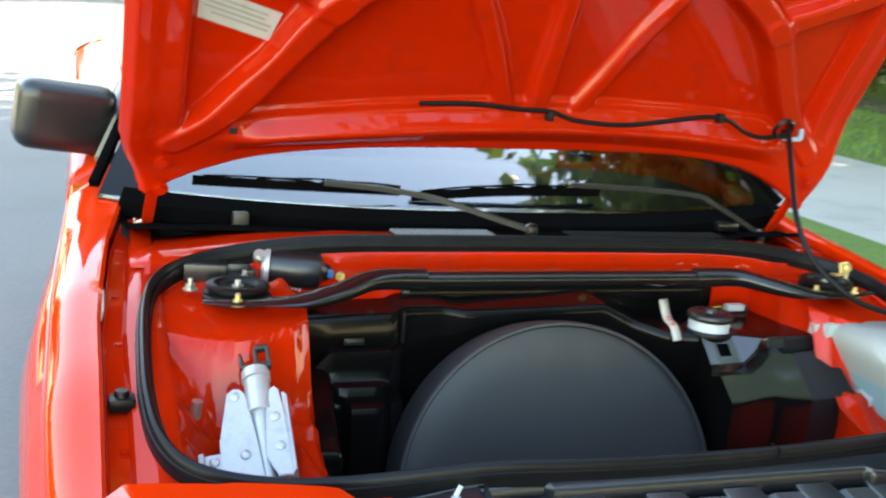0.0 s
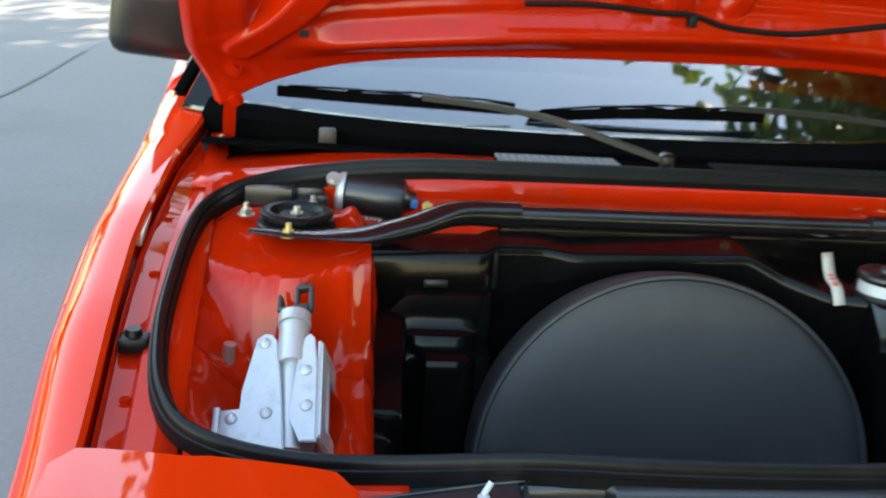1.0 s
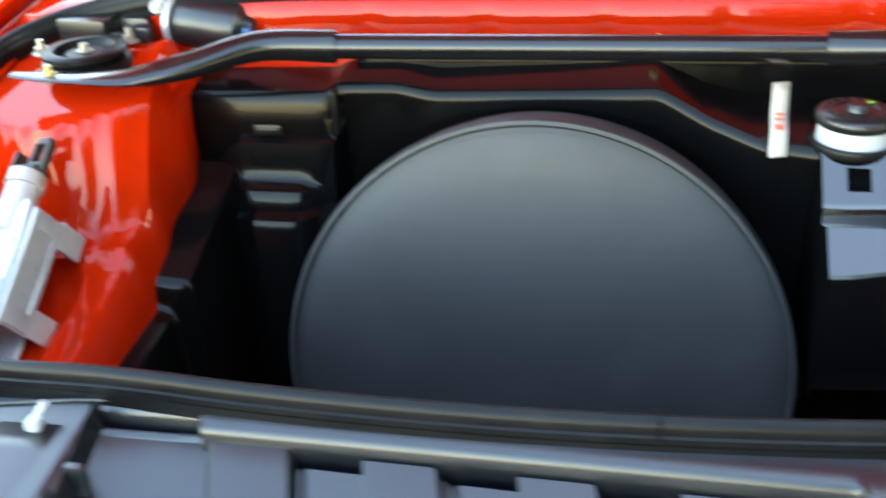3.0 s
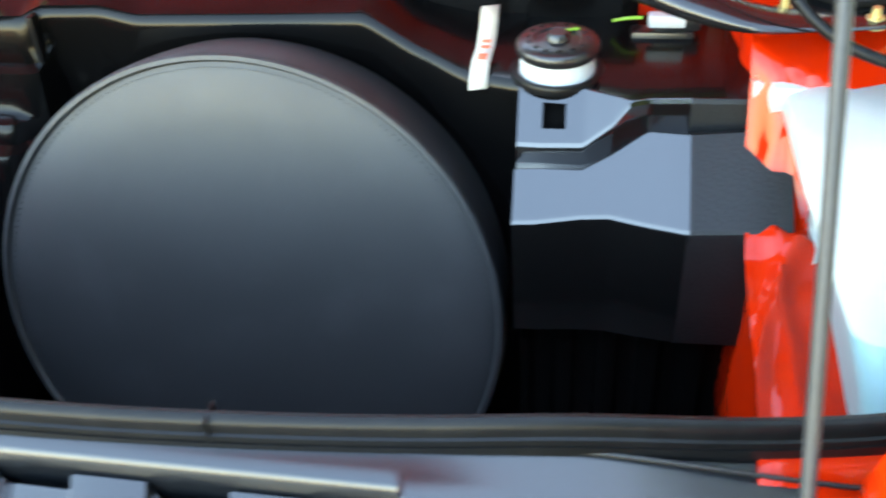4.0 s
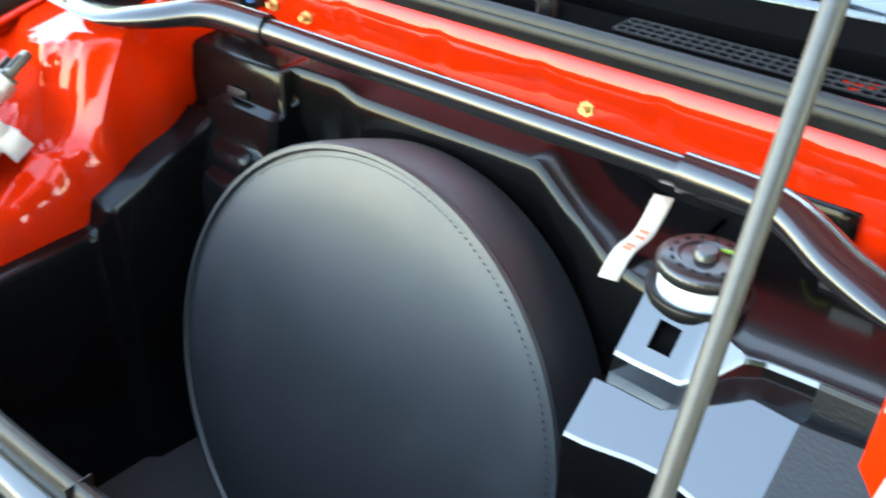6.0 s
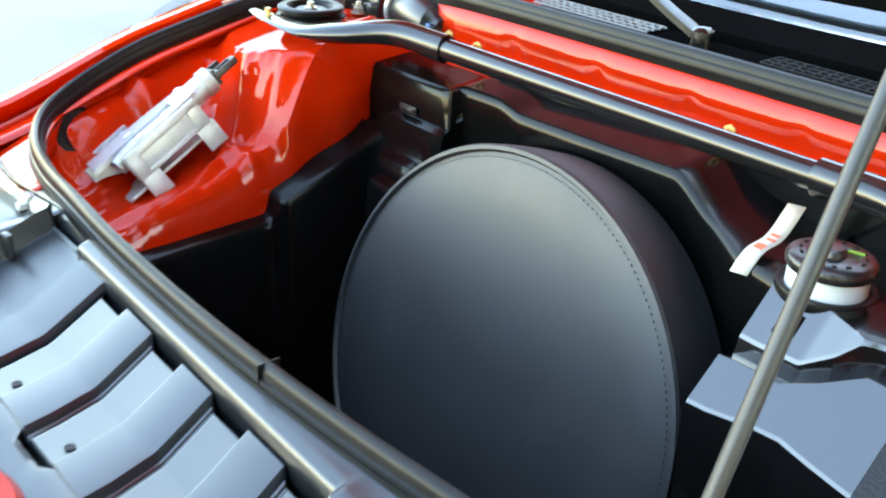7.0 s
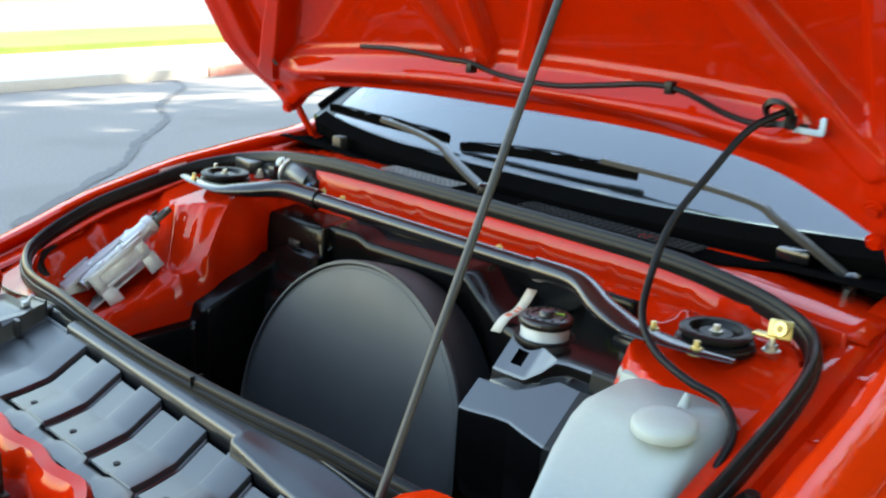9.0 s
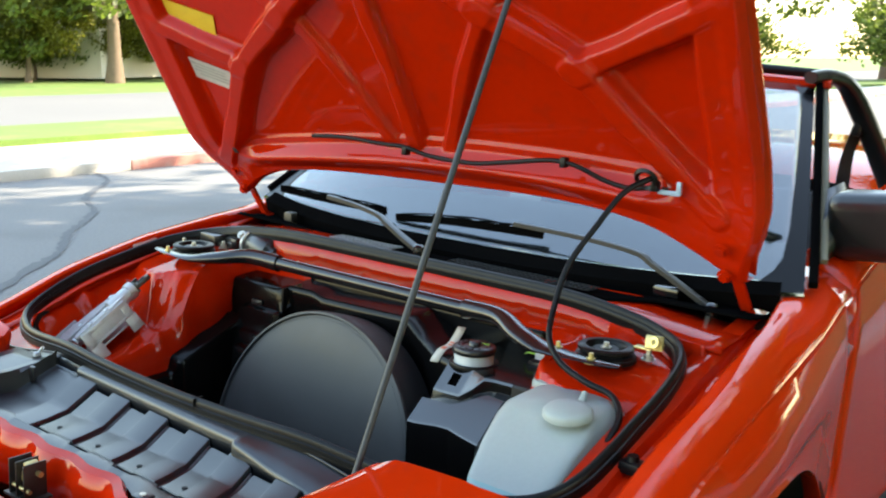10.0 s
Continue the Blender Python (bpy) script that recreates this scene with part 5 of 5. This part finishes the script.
thicken(part("rear_flange", bm, TRAY_PL, tray, "satin black plastic flange", angle=30), 0.003)
COLS = ((0.000, -0.004, 0.010), (0.002, -0.005, 0.010), (0.004, -0.0035, 0.011), (0.0065, 0.0, 0.013), (0.009, 0.0005, 0.013), (0.043, 0.0002, 0.013), (0.0445, 0.0006, 0.013), (0.0455, 0.0022, 0.005),
        (0.048, 0.0028, 0.005), (0.090, 0.0030, 0.005), (0.0945, 0.0026, 0.005), (0.0970, 0.0002, 0.006), (0.0990, -0.0035, 0.008), (0.1030, -0.004, 0.010))
for i in range(6):
    x0 = X_FIRST + BAY * i
    cols = COLS if i < 5 else COLS[:9]
    b2 = bmesh.new()
    rws = []
    for f_ in (0.0, 0.2, 0.42, 0.47, 0.51, 0.55, 0.6, 0.8, 0.95, 1.0):
        row = []
        for o, up, short in cols:
            y = lerp(0.010, rim_y(x0 + o - SLANT) - short, f_)
            row.append(Vector((slanted(x0 + o, y), y - 0.06, tray_z(y, up) - 0.69)))
        rws.append(row)
    rws.append([p + Vector((0, 0.0015, -0.002)) for p in rws[-1]])
    rws.append([p + Vector((0, 0.001, -0.010)) for p in rws[-1]])
    rws.insert(0, [p + Vector((0, -0.0015, -0.002)) for p in rws[0]])
    rws.insert(0, [p + Vector((0, -0.002, -0.014)) for p in rws[0]])
    add_loft(b2, rws)
    thicken(part("bay_panel", b2, TRAY_PL, tray, angle=24), 0.0025)
    b2 = bmesh.new()
    add_cyl(b2, (x0 + 0.0345, 0.027 - 0.06, tray_z(0.027, 0.0) - 0.69 + 0.0006), (x0 + 0.0345, 0.027 - 0.06, tray_z(0.027, 0.0) - 0.69 + 0.0012), 0.0042, n=14)
    part("drain_hole_patch", b2, TYRE, tray)
bm = bmesh.new()
add_loft(bm, [[Vector((x, y - 0.06, tray_z(y, -0.016) - 0.69)) for x in np.linspace(-0.32, 0.43, 12)] for y in (-0.012, 0.03, 0.075, 0.11, 0.145)])
part("lower_sheet", bm, TRAY_PL, tray)
# corner pocket with its raised band
bm = bmesh.new()
POCKET = ((-0.345, None), (-0.317, None), (-0.313, 0.020), (-0.310, -0.004), (-0.306, -0.0055), (-0.26, -0.006), (-0.2005, -0.0055), (-0.199, -0.003), (-0.197, 0.001), (-0.195, 0.0025), (-0.146, 0.003), (-0.142, 0.0025), (-0.139, -0.001), (-0.1360, -0.006))
rows = []
for y in (-0.012, 0.0, 0.03, 0.062, 0.070, 0.080, 0.10, 0.118, 0.130, 0.142, 0.1455):
    rows.append([Vector((slanted(x, y) if x > -0.25 else x, y - 0.06, (deck(x, 0.14) - 0.018 if up is None else tray_z(y, up) + (0.004 if y > 0.143 else 0.0)) - 0.69)) for x, up in POCKET])
add_loft(bm, rows)
thicken(part("corner_pocket", bm, TRAY_PL, tray, angle=20), 0.0025)
bm = bmesh.new()
add_box(bm, (-0.306, 0.098 - 0.06, 0.0), (0.014, 0.007, 0.026), 0.0025)
part("pocket_rib", bm, TRAY_PL, tray)
bm = bmesh.new()
add_loft(bm, [[Vector((x, y - 0.06, z - 0.69)) for x, z in ((-0.428, 0.688 + 0.10 * y), (-0.40, 0.690 + 0.10 * y), (-0.345, 0.691 + 0.10 * y), (-0.316, 0.690 + 0.10 * y), (-0.313, 0.680))] for y in (-0.03, 0.03, 0.08, 0.11, 0.135)])
thicken(part("end_flange", bm, TRAY_PL, tray, angle=20), 0.003)
# front flange with tabs
bm = bmesh.new()
rows = []
for k in range(81):
    x = -0.40 + 0.82 * k / 80
    zig = 0.008 if int((x - X_FIRST) / (BAY / 2)) % 2 else 0.0
    fr = -0.020 - 0.045 * smoothstep(0.14, 0.3, abs(x + 0.02))
    rows.append([Vector((x, y - 0.06, z - 0.69)) for y, z in ((0.004 + zig, 0.656), (0.001 + zig, 0.669), (-0.004, 0.672), (fr, 0.668), (fr - 0.002, 0.64))])
add_loft(bm, rows)
thicken(part("front_flange", bm, TRAY_PL, tray), 0.003)
for x in (-0.22, 0.2, 0.33):
    bm = bmesh.new()
    add_box(bm, (x, -0.092, -0.016), (0.026, 0.022, 0.004), 0.003)
    tab = part("fixing_tab", bm, TRAY_PL, tray)
    bm = bmesh.new()
    add_cyl(bm, (x, -0.092, -0.0145), (x, -0.092, -0.0125), 0.0045, n=14)
    part("fixing_hole", bm, CREAM, tab)
bm = bmesh.new()
add_box(bm, (-0.352, 0.072, 0.016), (0.011, 0.012, 0.01), 0.003)
add_cyl(bm, (-0.352, 0.076, 0.020), (-0.345, 0.080, 0.030), 0.003, n=10)
part("rod_clip", bm, WHITE_PL, tray, "white plastic prop clip")
# sides of the cover, falling to the headlamps
for sg in (-1, 1):
    bm = bmesh.new()
    add_loft(bm, [[Vector((sg * x, y - 0.06, z - 0.69)) for x, z in ((0.415, 0.70), (0.44, 0.695), (0.46, 0.66))] for y in (-0.07, 0.0, 0.06, 0.12)])
    part("side_skirt", bm, TRAY_PL, tray)

# latch panel and nose
bm = bmesh.new()
rows = []
for k in range(61):
    x = -0.45 + 0.9 * k / 60
    wv = 0.05 * smoothstep(0.14, 0.3, abs(x + 0.02)) - 0.004 * math.sin(x * 60)
    rows.append([Vector((x, y - wv, z)) for y, z in ((-0.018, 0.645), (-0.022, 0.672), (-0.028, 0.679), (-0.042, 0.676), (-0.052, 0.66), (-0.056, 0.60))])
add_loft(bm, rows)
thicken(part("latch_panel", bm, RED_IN, car, "red painted slam panel"), 0.003)
latch = empty("lid_latch", (0.005, -0.085, 0.655), car)
bm = bmesh.new()
add_box(bm, (0, 0.0, -0.024), (0.06, 0.04, 0.004), 0.001)
part("base_plate", bm, STEEL_DARK, latch, "worn steel latch base")
for xx in (-0.018, 0.0, 0.02):
    bm = bmesh.new()
    add_box(bm, (xx, 0, 0.003), (0.003, 0.034, 0.05), 0.001)
    part("latch_plate", bm, STEEL_DARK, latch)
bm = bmesh.new()
add_box(bm, (0.01, 0.0, 0.012), (0.014, 0.02, 0.03), 0.003, pose(0, 0, 0, 0, 18, 0).to_3x3())
add_cyl(bm, (-0.03, 0.004, 0.012), (0.03, 0.004, 0.012), 0.004, n=12)
add_cyl(bm, (-0.024, -0.012, -0.01), (0.028, -0.012, -0.01), 0.003, n=12)
part("pawl", bm, ZINC, latch)
bm = bmesh.new()
rows = []
for k in range(41):
    x = -0.66 + 1.32 * k / 40
    e = (x / 0.66) ** 4 * 0.05
    rows.append([Vector((x, y + e * 3, z)) for y, z in ((-0.155, 0.60), (-0.16, 0.655), (-0.17, 0.662), (-0.26, 0.635), (-0.42, 0.58), (-0.6, 0.51), (-0.66, 0.46), (-0.68, 0.38), (-0.67, 0.28), (-0.62, 0.2))])
add_loft(bm, rows)
thicken(part("nose_panel", bm, RED, car, "glossy red nose panel"), 0.003)
bm = bmesh.new()
add_box(bm, (0, -0.11, 0.57), (0.95, 0.1, 0.02), 0.004)
part("latch_bay", bm, RED_IN, car)
# raised headlamp pods
for sg in (-1, 1):
    pod = empty("headlamp_pod", (sg * 0.585, -0.02, 0.70), car)
    bm = bmesh.new()
    rows = []
    for v in np.linspace(0, 1, 14):
        y = lerp(0.152, -0.24, v)
        row = []
        for u in np.linspace(-1, 1, 15):
            r = 0.02
            hw = 0.125
            x = u * hw
            z = (0.042 - 0.010 * (1 - sg * u) if sg < 0 else 0.053) + 0.004 * (1 - u * u) - 0.01 * v - 0.004 * max(0, abs(u) - 0.85) / 0.15
            yy = y - 0.022 * max(0.0, (abs(u) - 0.8) / 0.2) ** 2 * (1 - v) * 1.0 - (0.02 if sg * u > 0 else 0.012) * (1 - sg * u) * 0.5 * (1 - v)
            row.append(Vector((x, yy + 0.03, z)))
        rows.append(row)
    g_ = add_loft(bm, rows)
    # skirts
    rim = [[v_.co.copy() for v_ in g_[0]], [v_.co + Vector((0, 0.004, -0.012)) for v_ in g_[0]], [v_.co + Vector((0, -0.004, -0.045)) for v_ in g_[0]]]
    add_loft(bm, rim)
    for col in (0, -1):
        e_ = [r_[col].co.copy() for r_ in g_]
        o_ = -1 if col == 0 else 1
        add_loft(bm, [e_, [p + Vector((o_ * 0.004, 0, -0.012)) for p in e_], [p + Vector((o_ * 0.002, 0, -0.06)) for p in e_]])
    bmesh.ops.remove_doubles(bm, verts=bm.verts, dist=0.0008)
    thicken(part("pod_lid", bm, RED, pod, "glossy red pop-up headlamp lid"), 0.003)
    bm = bmesh.new()
    add_box(bm, (0, -0.06, -0.03), (0.2, 0.24, 0.11), 0.02)
    part("lamp_body", bm, TYRE, pod, "black headlamp bucket")
    bm = bmesh.new()
    add_box(bm, (0, -0.183, -0.025), (0.17, 0.006, 0.1), 0.002)
    part("lamp_glass", bm, GLASS, pod)
    # dark well round the pod
    bm = bmesh.new()
    add_loft(bm, [[Vector((sg * x - sg * 0.58, y + 0.03, z - 0.70)) for x, z in ((0.44, 0.64), (0.45, 0.60), (0.70, 0.60), (0.71, 0.64))] for y in (0.14, -0.1, -0.25)])
    part("lamp_well", bm, TYRE, pod)
    bm = bmesh.new()
    rows = []
    for k in range(14):
        x = 0.412 + 0.205 * k / 13
        y1 = interp(x, [0.41, 0.44, 0.53, 0.597, 0.632], [0.183, 0.189, 0.218, 0.258, 0.30])
        rows.append([Vector((sg * x, y1, deck(x, y1) - 0.012)), Vector((sg * x, y1 - 0.02, deck(x, y1) - 0.020)), Vector((sg * x, 0.147, deck(x, 0.12) - 0.024)), Vector((sg * x, 0.139, 0.66))])
    add_loft(bm, rows)
    thicken(part("pod_shelf", bm, RED_IN, car, "red panel between lamp and opening"), 0.003)

# ---- the street ----
TILT = Matrix.Rotation(radians(-2.3), 4, Vector((-0.62, 0.785, 0)))


def env(ob):
    ob.matrix_world = TILT @ ob.matrix_world
    return ob


def slab(name, x0, x1, y0, y1, z, material, label, category, thick=0.0, nx=1, ny=1, kind="structure"):
    b2 = bmesh.new()
    xs_, ys_ = np.linspace(x0, x1, nx + 1), np.linspace(y0, y1, ny + 1)
    add_loft(b2, [[Vector((x, y, z)) for x in xs_] for y in ys_])
    ob = part(name, b2, material, None, smooth=False)
    if thick:
        thicken(ob, thick)
    return env(tagged(ob, label, category, kind=kind))


slab("ground", -1500, 1500, -1500, 1500, -0.06, LAWN, "wide sheet of sunlit grass and earth", "ground", 0, 8, 8)
slab("road", -8.0, 1.28, -40, 90, 0.0, ASPHALT, "grey asphalt street with tar-sealed cracks", "road", 0.05)
slab("road_far", -26.0, -13.0, -60, 140, 0.0, ASPHALT_FAR, "pale sunlit asphalt road beyond the verge", "road", 0.05)
slab("unseen_pale_slab", -70, 60, -80, -40, 0.0, ASPHALT_FAR, "unseen pale asphalt slab added to neutralise reflections", "road", 0.05)
slab("pavement", -10.6, -8.3, -40, 90, 0.09, CONCRETE, "sunlit concrete pavement", "pavement", 0.12)
slab("verge", -13.0, -10.6, -40, 90, 0.07, LAWN, "mown grass verge between two roads", "lawn", 0.1)
slab("pavement_near", 3.0, 5.5, -40, 90, 0.1, CONCRETE, "pale concrete footpath beside the lawn", "pavement", 0.12)
slab("verge_near", 1.46, 3.0, -40, 90, 0.09, LAWN, "grass strip beside the kerb", "lawn", 0.1)
slab("lawn_near", 5.5, 40, -40, 90, 0.1, LAWN, "mown garden lawn", "lawn", 0.1)
for nm, x, mat_k in (("kerb", -8.15, KERB_RED), ("kerb", 1.37, CONCRETE)):
    for k in range(26):
        bm = bmesh.new()
        add_box(bm, (x, -14 + 3.0 * k, 0.03), (0.18 if x > 0 else 0.3, 2.985, 0.16), 0.02)
        kb = part("kerb", bm, mat_k if (k % 3 or x > 0) else CONCRETE)
        env(tagged(kb, "cast concrete kerb stone" if x > 0 else "kerb stone with worn red paint", "kerb", "kerb stones", "structure"))
random.seed(5)


def crack(pts, w):
    b2 = bmesh.new()
    P = smooth_path([(x, y, 0.006) for x, y in pts], 10)
    add_loft(b2, [[p + Vector((-w * (0.6 + random.random()), 0.02 * random.random(), 0)), p + Vector((w * (0.6 + random.random()), 0, 0))] for p in P])
    return env(tagged(part("tar_seam", b2, TAR, None, smooth=False), "dark tar seam sealing a crack in the asphalt", "road crack", "tar seams", "structure"))


crack([(-3.4, 1.4), (-4.13, 2.21), (-4.48, 2.58), (-4.99, 2.94), (-5.39, 3.32), (-5.83, 3.67), (-6.5, 4.01), (-7.31, 4.75), (-7.95, 5.05)], 0.05)
crack([(-2.7, 2.9), (-2.6, 3.71), (-2.48, 4.03), (-2.4, 4.45), (-2.2, 5.4), (-2.1, 7.0)], 0.012)

# grass blades on the near verges
def blades(x0, x1, y0, y1, z, count, h, label):
    rng = random.Random(3)
    verts, faces = [], []
    for k in range(count):
        x, y = rng.uniform(x0, x1), rng.uniform(y0, y1)
        a, hh = rng.uniform(0, 6.28), h * rng.uniform(0.5, 1.3)
        dx, dy = math.cos(a) * 0.012, math.sin(a) * 0.012
        lx, ly = rng.uniform(-1, 1) * hh * 0.5, rng.uniform(-1, 1) * hh * 0.5
        n0 = len(verts)
        verts += [(x - dx, y - dy, z), (x + dx, y + dy, z), (x + lx, y + ly, z + hh)]
        faces.append((n0, n0 + 1, n0 + 2))
    me = bpy.data.meshes.new("grass")
    me.from_pydata(verts, [], faces)
    me.materials.append(GRASS)
    return env(tagged(new("grass", me), label, "grass", kind="stuff"))


blades(5.5, 14, 3, 22, 0.1, 30000, 0.06, "short green lawn grass beside the footpath")
blades(-13.0, -10.6, 2, 22, 0.07, 14000, 0.06, "short green grass on the verge")
slab("planting_bed", 9.0, 10.5, 8, 40, 0.13, SOIL, "dark earth planting bed in the lawn", "flower bed", 0.04)


# trees
def tree_mesh(seed, height, spread, trunk_r, leaves, leaf_mat, leaf=0.16, base=0.32):
    rng = random.Random(seed)
    t = empty("tree")
    b2 = bmesh.new()
    top = Vector((rng.uniform(-0.4, 0.4), rng.uniform(-0.4, 0.4), height * 0.72))
    P = smooth_path([(0, 0, -0.3), (rng.uniform(-0.1, 0.1), rng.uniform(-0.1, 0.1), height * 0.22), (top.x * 0.6, top.y * 0.6, height * 0.5), top], 6)
    k = len(P)
    add_sweep(b2, P, circle(1.0, 12), up=Vector((1, 0.3, 0)), scales=[(trunk_r * (1.35 - 0.35 * min(1, i / 3) - 0.8 * i / k), trunk_r * (1.35 - 0.35 * min(1, i / 3) - 0.8 * i / k)) for i in range(k)])
    tips = [top]
    for i in range(11):
        s = P[int(k * rng.uniform(0.35, 0.85))]
        a = i * 2.4 + rng.uniform(-0.4, 0.4)
        L = spread * rng.uniform(0.55, 0.95)
        e = s + Vector((math.cos(a) * L, math.sin(a) * L, height * rng.uniform(0.08, 0.3)))
        m_ = (s + e) / 2 + Vector((0, 0, height * 0.04))
        Q = smooth_path([s, m_, e], 4)
        add_sweep(b2, Q, circle(1.0, 7), up=Vector((0.2, 0.3, 1)), scales=[(trunk_r * lerp(0.38, 0.06, j / (len(Q) - 1)),) * 2 for j in range(len(Q))])
        tips += [m_, e]
    part("trunk", b2, BARK, t)
    clumps = []
    for p in tips:
        for q in range(5):
            clumps.append((p + Vector((rng.gauss(0, spread * 0.24), rng.gauss(0, spread * 0.24), rng.gauss(0.1, height * 0.07))), spread * rng.uniform(0.14, 0.34)))
    verts, faces = [], []
    for _ in range(leaves):
        c, r = clumps[rng.randrange(len(clumps))]
        d = Vector((rng.gauss(0, 1), rng.gauss(0, 1), rng.gauss(0, 0.8))).normalized() * r * rng.random() ** 0.4
        p = c + d
        if p.z < height * base:
            continue
        n_ = Vector((rng.gauss(0, 1), rng.gauss(0, 1), rng.gauss(0.4, 1))).normalized()
        u = n_.orthogonal().normalized() * leaf * rng.uniform(0.6, 1.3)
        v = n_.cross(u).normalized() * leaf * 0.55
        n0 = len(verts)
        verts += [p - u, p - v, p + u, p + v]
        faces.append((n0, n0 + 1, n0 + 2, n0 + 3))
    me = bpy.data.meshes.new("crown")
    me.from_pydata(verts, [], faces)
    me.materials.append(leaf_mat)
    c = new("crown", me)
    c.parent = t
    return t


def plant(src, x, y, z, turn, label, first=False, group="street trees", size=1.0):
    m = TILT @ pose(x, y, z, 0, 0, turn) @ Matrix.Scale(size, 4)
    if first:
        src.matrix_world = m
        ob = src
    else:
        src_scale = src.scale.copy()
        ob = copy_thing(src, TILT @ pose(x, y, z, 0, 0, turn))
        ob.scale = (size,) * 3
    return tagged(ob, label, "tree", group)


big = tree_mesh(11, 13, 5.5, 0.42, 10500, LEAF, 0.24, 0.25)
mid = tree_mesh(23, 8, 3.6, 0.26, 16000, LEAF_YELLOW, 0.17, 0.22)
bush = tree_mesh(31, 2.6, 1.9, 0.09, 9000, LEAF, 0.09, 0.05)
plant(big, 8.8, 8.0, 0, 0, "tall leafy shade tree standing on the lawn", True, "shade trees")
for x, y, r_, s_ in ((8.6, 3.4, 200, 0.9), (5.6, 13.0, 70, 1.05), (10.5, 12.5, 140, 1.1), (19, 25, 220, 1.0), (12, 3, 300, 1.0), (21, 17, 20, 1.2)):
    plant(big, x, y, 0, r_, "tall leafy shade tree standing on the lawn", False, "shade trees", s_)
plant(big, -37, 24.3, 0, 15, "tall tree with a bare trunk on the far lawn", False, "far trees", 0.8)
for x, y, r_, s_ in ((-48, 22, 50, 1.0), (-50, 34, 80, 0.9), (-42, 44, 160, 1.0), (-30, 52, 200, 1.1), (-52, 14, 10, 1.0), (-60, 28, 110, 1.2), (-15, 60, 260, 1.1), (-46, 52, 33, 1.2)):
    plant(big, x, y, 0, r_, "leafy tree behind the far lawn", False, "far trees", s_)
plant(mid, -3, 46, 0, 40, "yellow-green tree lit by the sun", True, "sunlit trees")
for x, y, r_, s_ in ((3, 52, 120, 1.1), (9, 44, 190, 0.9), (15, 55, 250, 1.2), (-8, 56, 310, 1.0), (-38, 30, 77, 0.8), (-44, 26, 200, 0.7), (10, 30, 12, 0.8), (14, 22, 99, 0.8), (-41, 27, 60, 0.5), (-40, 22, 130, 0.55), (-42, 33, 240, 0.6), (-43, 17, 300, 0.6), (-40.5, 29.5, 20, 0.42)):
    plant(mid, x, y, 0, r_, "yellow-green tree lit by the sun", False, "sunlit trees", s_)
for x, y, r_, s_ in ((28, -15, 30, 0.9), (26, -8, 60, 1.0)):
    plant(mid, x, y, 0, r_, "unseen yellow-green tree added to block low sky", False, "street trees", s_)
for x, y, r_, s_ in ((5.5, -17, 40, 0.6), (9.5, -16, 130, 0.7), (14, -17, 220, 0.8), (19, -16, 300, 0.8), (12, -22, 20, 1.0), (7.5, -9, 250, 0.8), (11.5, -10, 90, 0.85), (16, -9, 170, 0.8)):
    plant(big, x, y, 0, r_, "unseen tall leafy tree added to darken reflections", False, "shade trees", s_)
plant(bush, -43, 24.0, 0, 0, "round leafy garden bush", True, "bushes")
for x, y, r_, s_ in ((-44, 28, 50, 1.3), (-41, 20, 100, 1.1), (-45, 18, 200, 1.4), (-42, 33, 250, 1.2), (-40, 38, 20, 1.3), (11, 14, 60, 0.7), (12, 18, 160, 0.8), (9.8, 11, 260, 0.5), (-20, 48, 0, 1.5), (-26, 46, 90, 1.4), (-12, 50, 120, 1.5)):
    plant(bush, x, y, 0, r_, "round leafy garden bush", False, "bushes", s_)


# houses
def house(x, y, turn, w, d, h, label):
    hs = empty("house")
    b2 = bmesh.new()
    add_box(b2, (0, 0, h / 2), (w, d, h))
    part("wall", b2, HOUSE_WALL, hs, smooth=False)
    b2 = bmesh.new()
    e = 0.5
    z0, z1 = h, h + d * 0.28
    vs = [Vector(p) for p in ((-w / 2 - e, -d / 2 - e, z0), (w / 2 + e, -d / 2 - e, z0), (w / 2 + e, d / 2 + e, z0), (-w / 2 - e, d / 2 + e, z0), (-w / 2 - e, 0, z1), (w / 2 + e, 0, z1))]
    v = [b2.verts.new(p) for p in vs]
    for f in ((0, 1, 5, 4), (2, 3, 4, 5), (0, 4, 3), (1, 2, 5), (0, 3, 2, 1)):
        b2.faces.new([v[k] for k in f])
    part("roof", b2, ROOF, hs, smooth=False)
    for k in range(4):
        wx = -w / 2 + w * (k + 0.5) / 4
        if k == 2:
            b2 = bmesh.new()
            add_box(b2, (wx, -d / 2 - 0.03, 1.02), (0.95, 0.08, 2.04), 0.01)
            part("front_door", b2, TRIM_WHITE, hs)
            continue
        win = empty("window", (wx, -d / 2 - 0.02, 1.5), hs)
        b2 = bmesh.new()
        for cx, cz, sx, sz in ((0, 0.62, 1.5, 0.1), (0, -0.62, 1.5, 0.1), (-0.72, 0, 0.1, 1.2), (0.72, 0, 0.1, 1.2), (0, 0, 0.06, 1.2)):
            add_box(b2, (cx, 0, cz), (sx, 0.1, sz), 0.01)
        part("window_frame", b2, TRIM_WHITE, win)
        b2 = bmesh.new()
        add_box(b2, (0, -0.01, 0), (1.4, 0.02, 1.16))
        part("pane", b2, BLACK_GLOSS, win)
    hs.matrix_world = TILT @ pose(x, y, 0.05, 0, 0, turn)
    return tagged(hs, label, "house", "houses")



house(-47, 30, 115, 14, 9, 3.0, "low pale rendered house behind bushes on the far lawn")
house(24, 14, -90, 18, 9, 3.2, "low pale rendered house behind the shade trees")
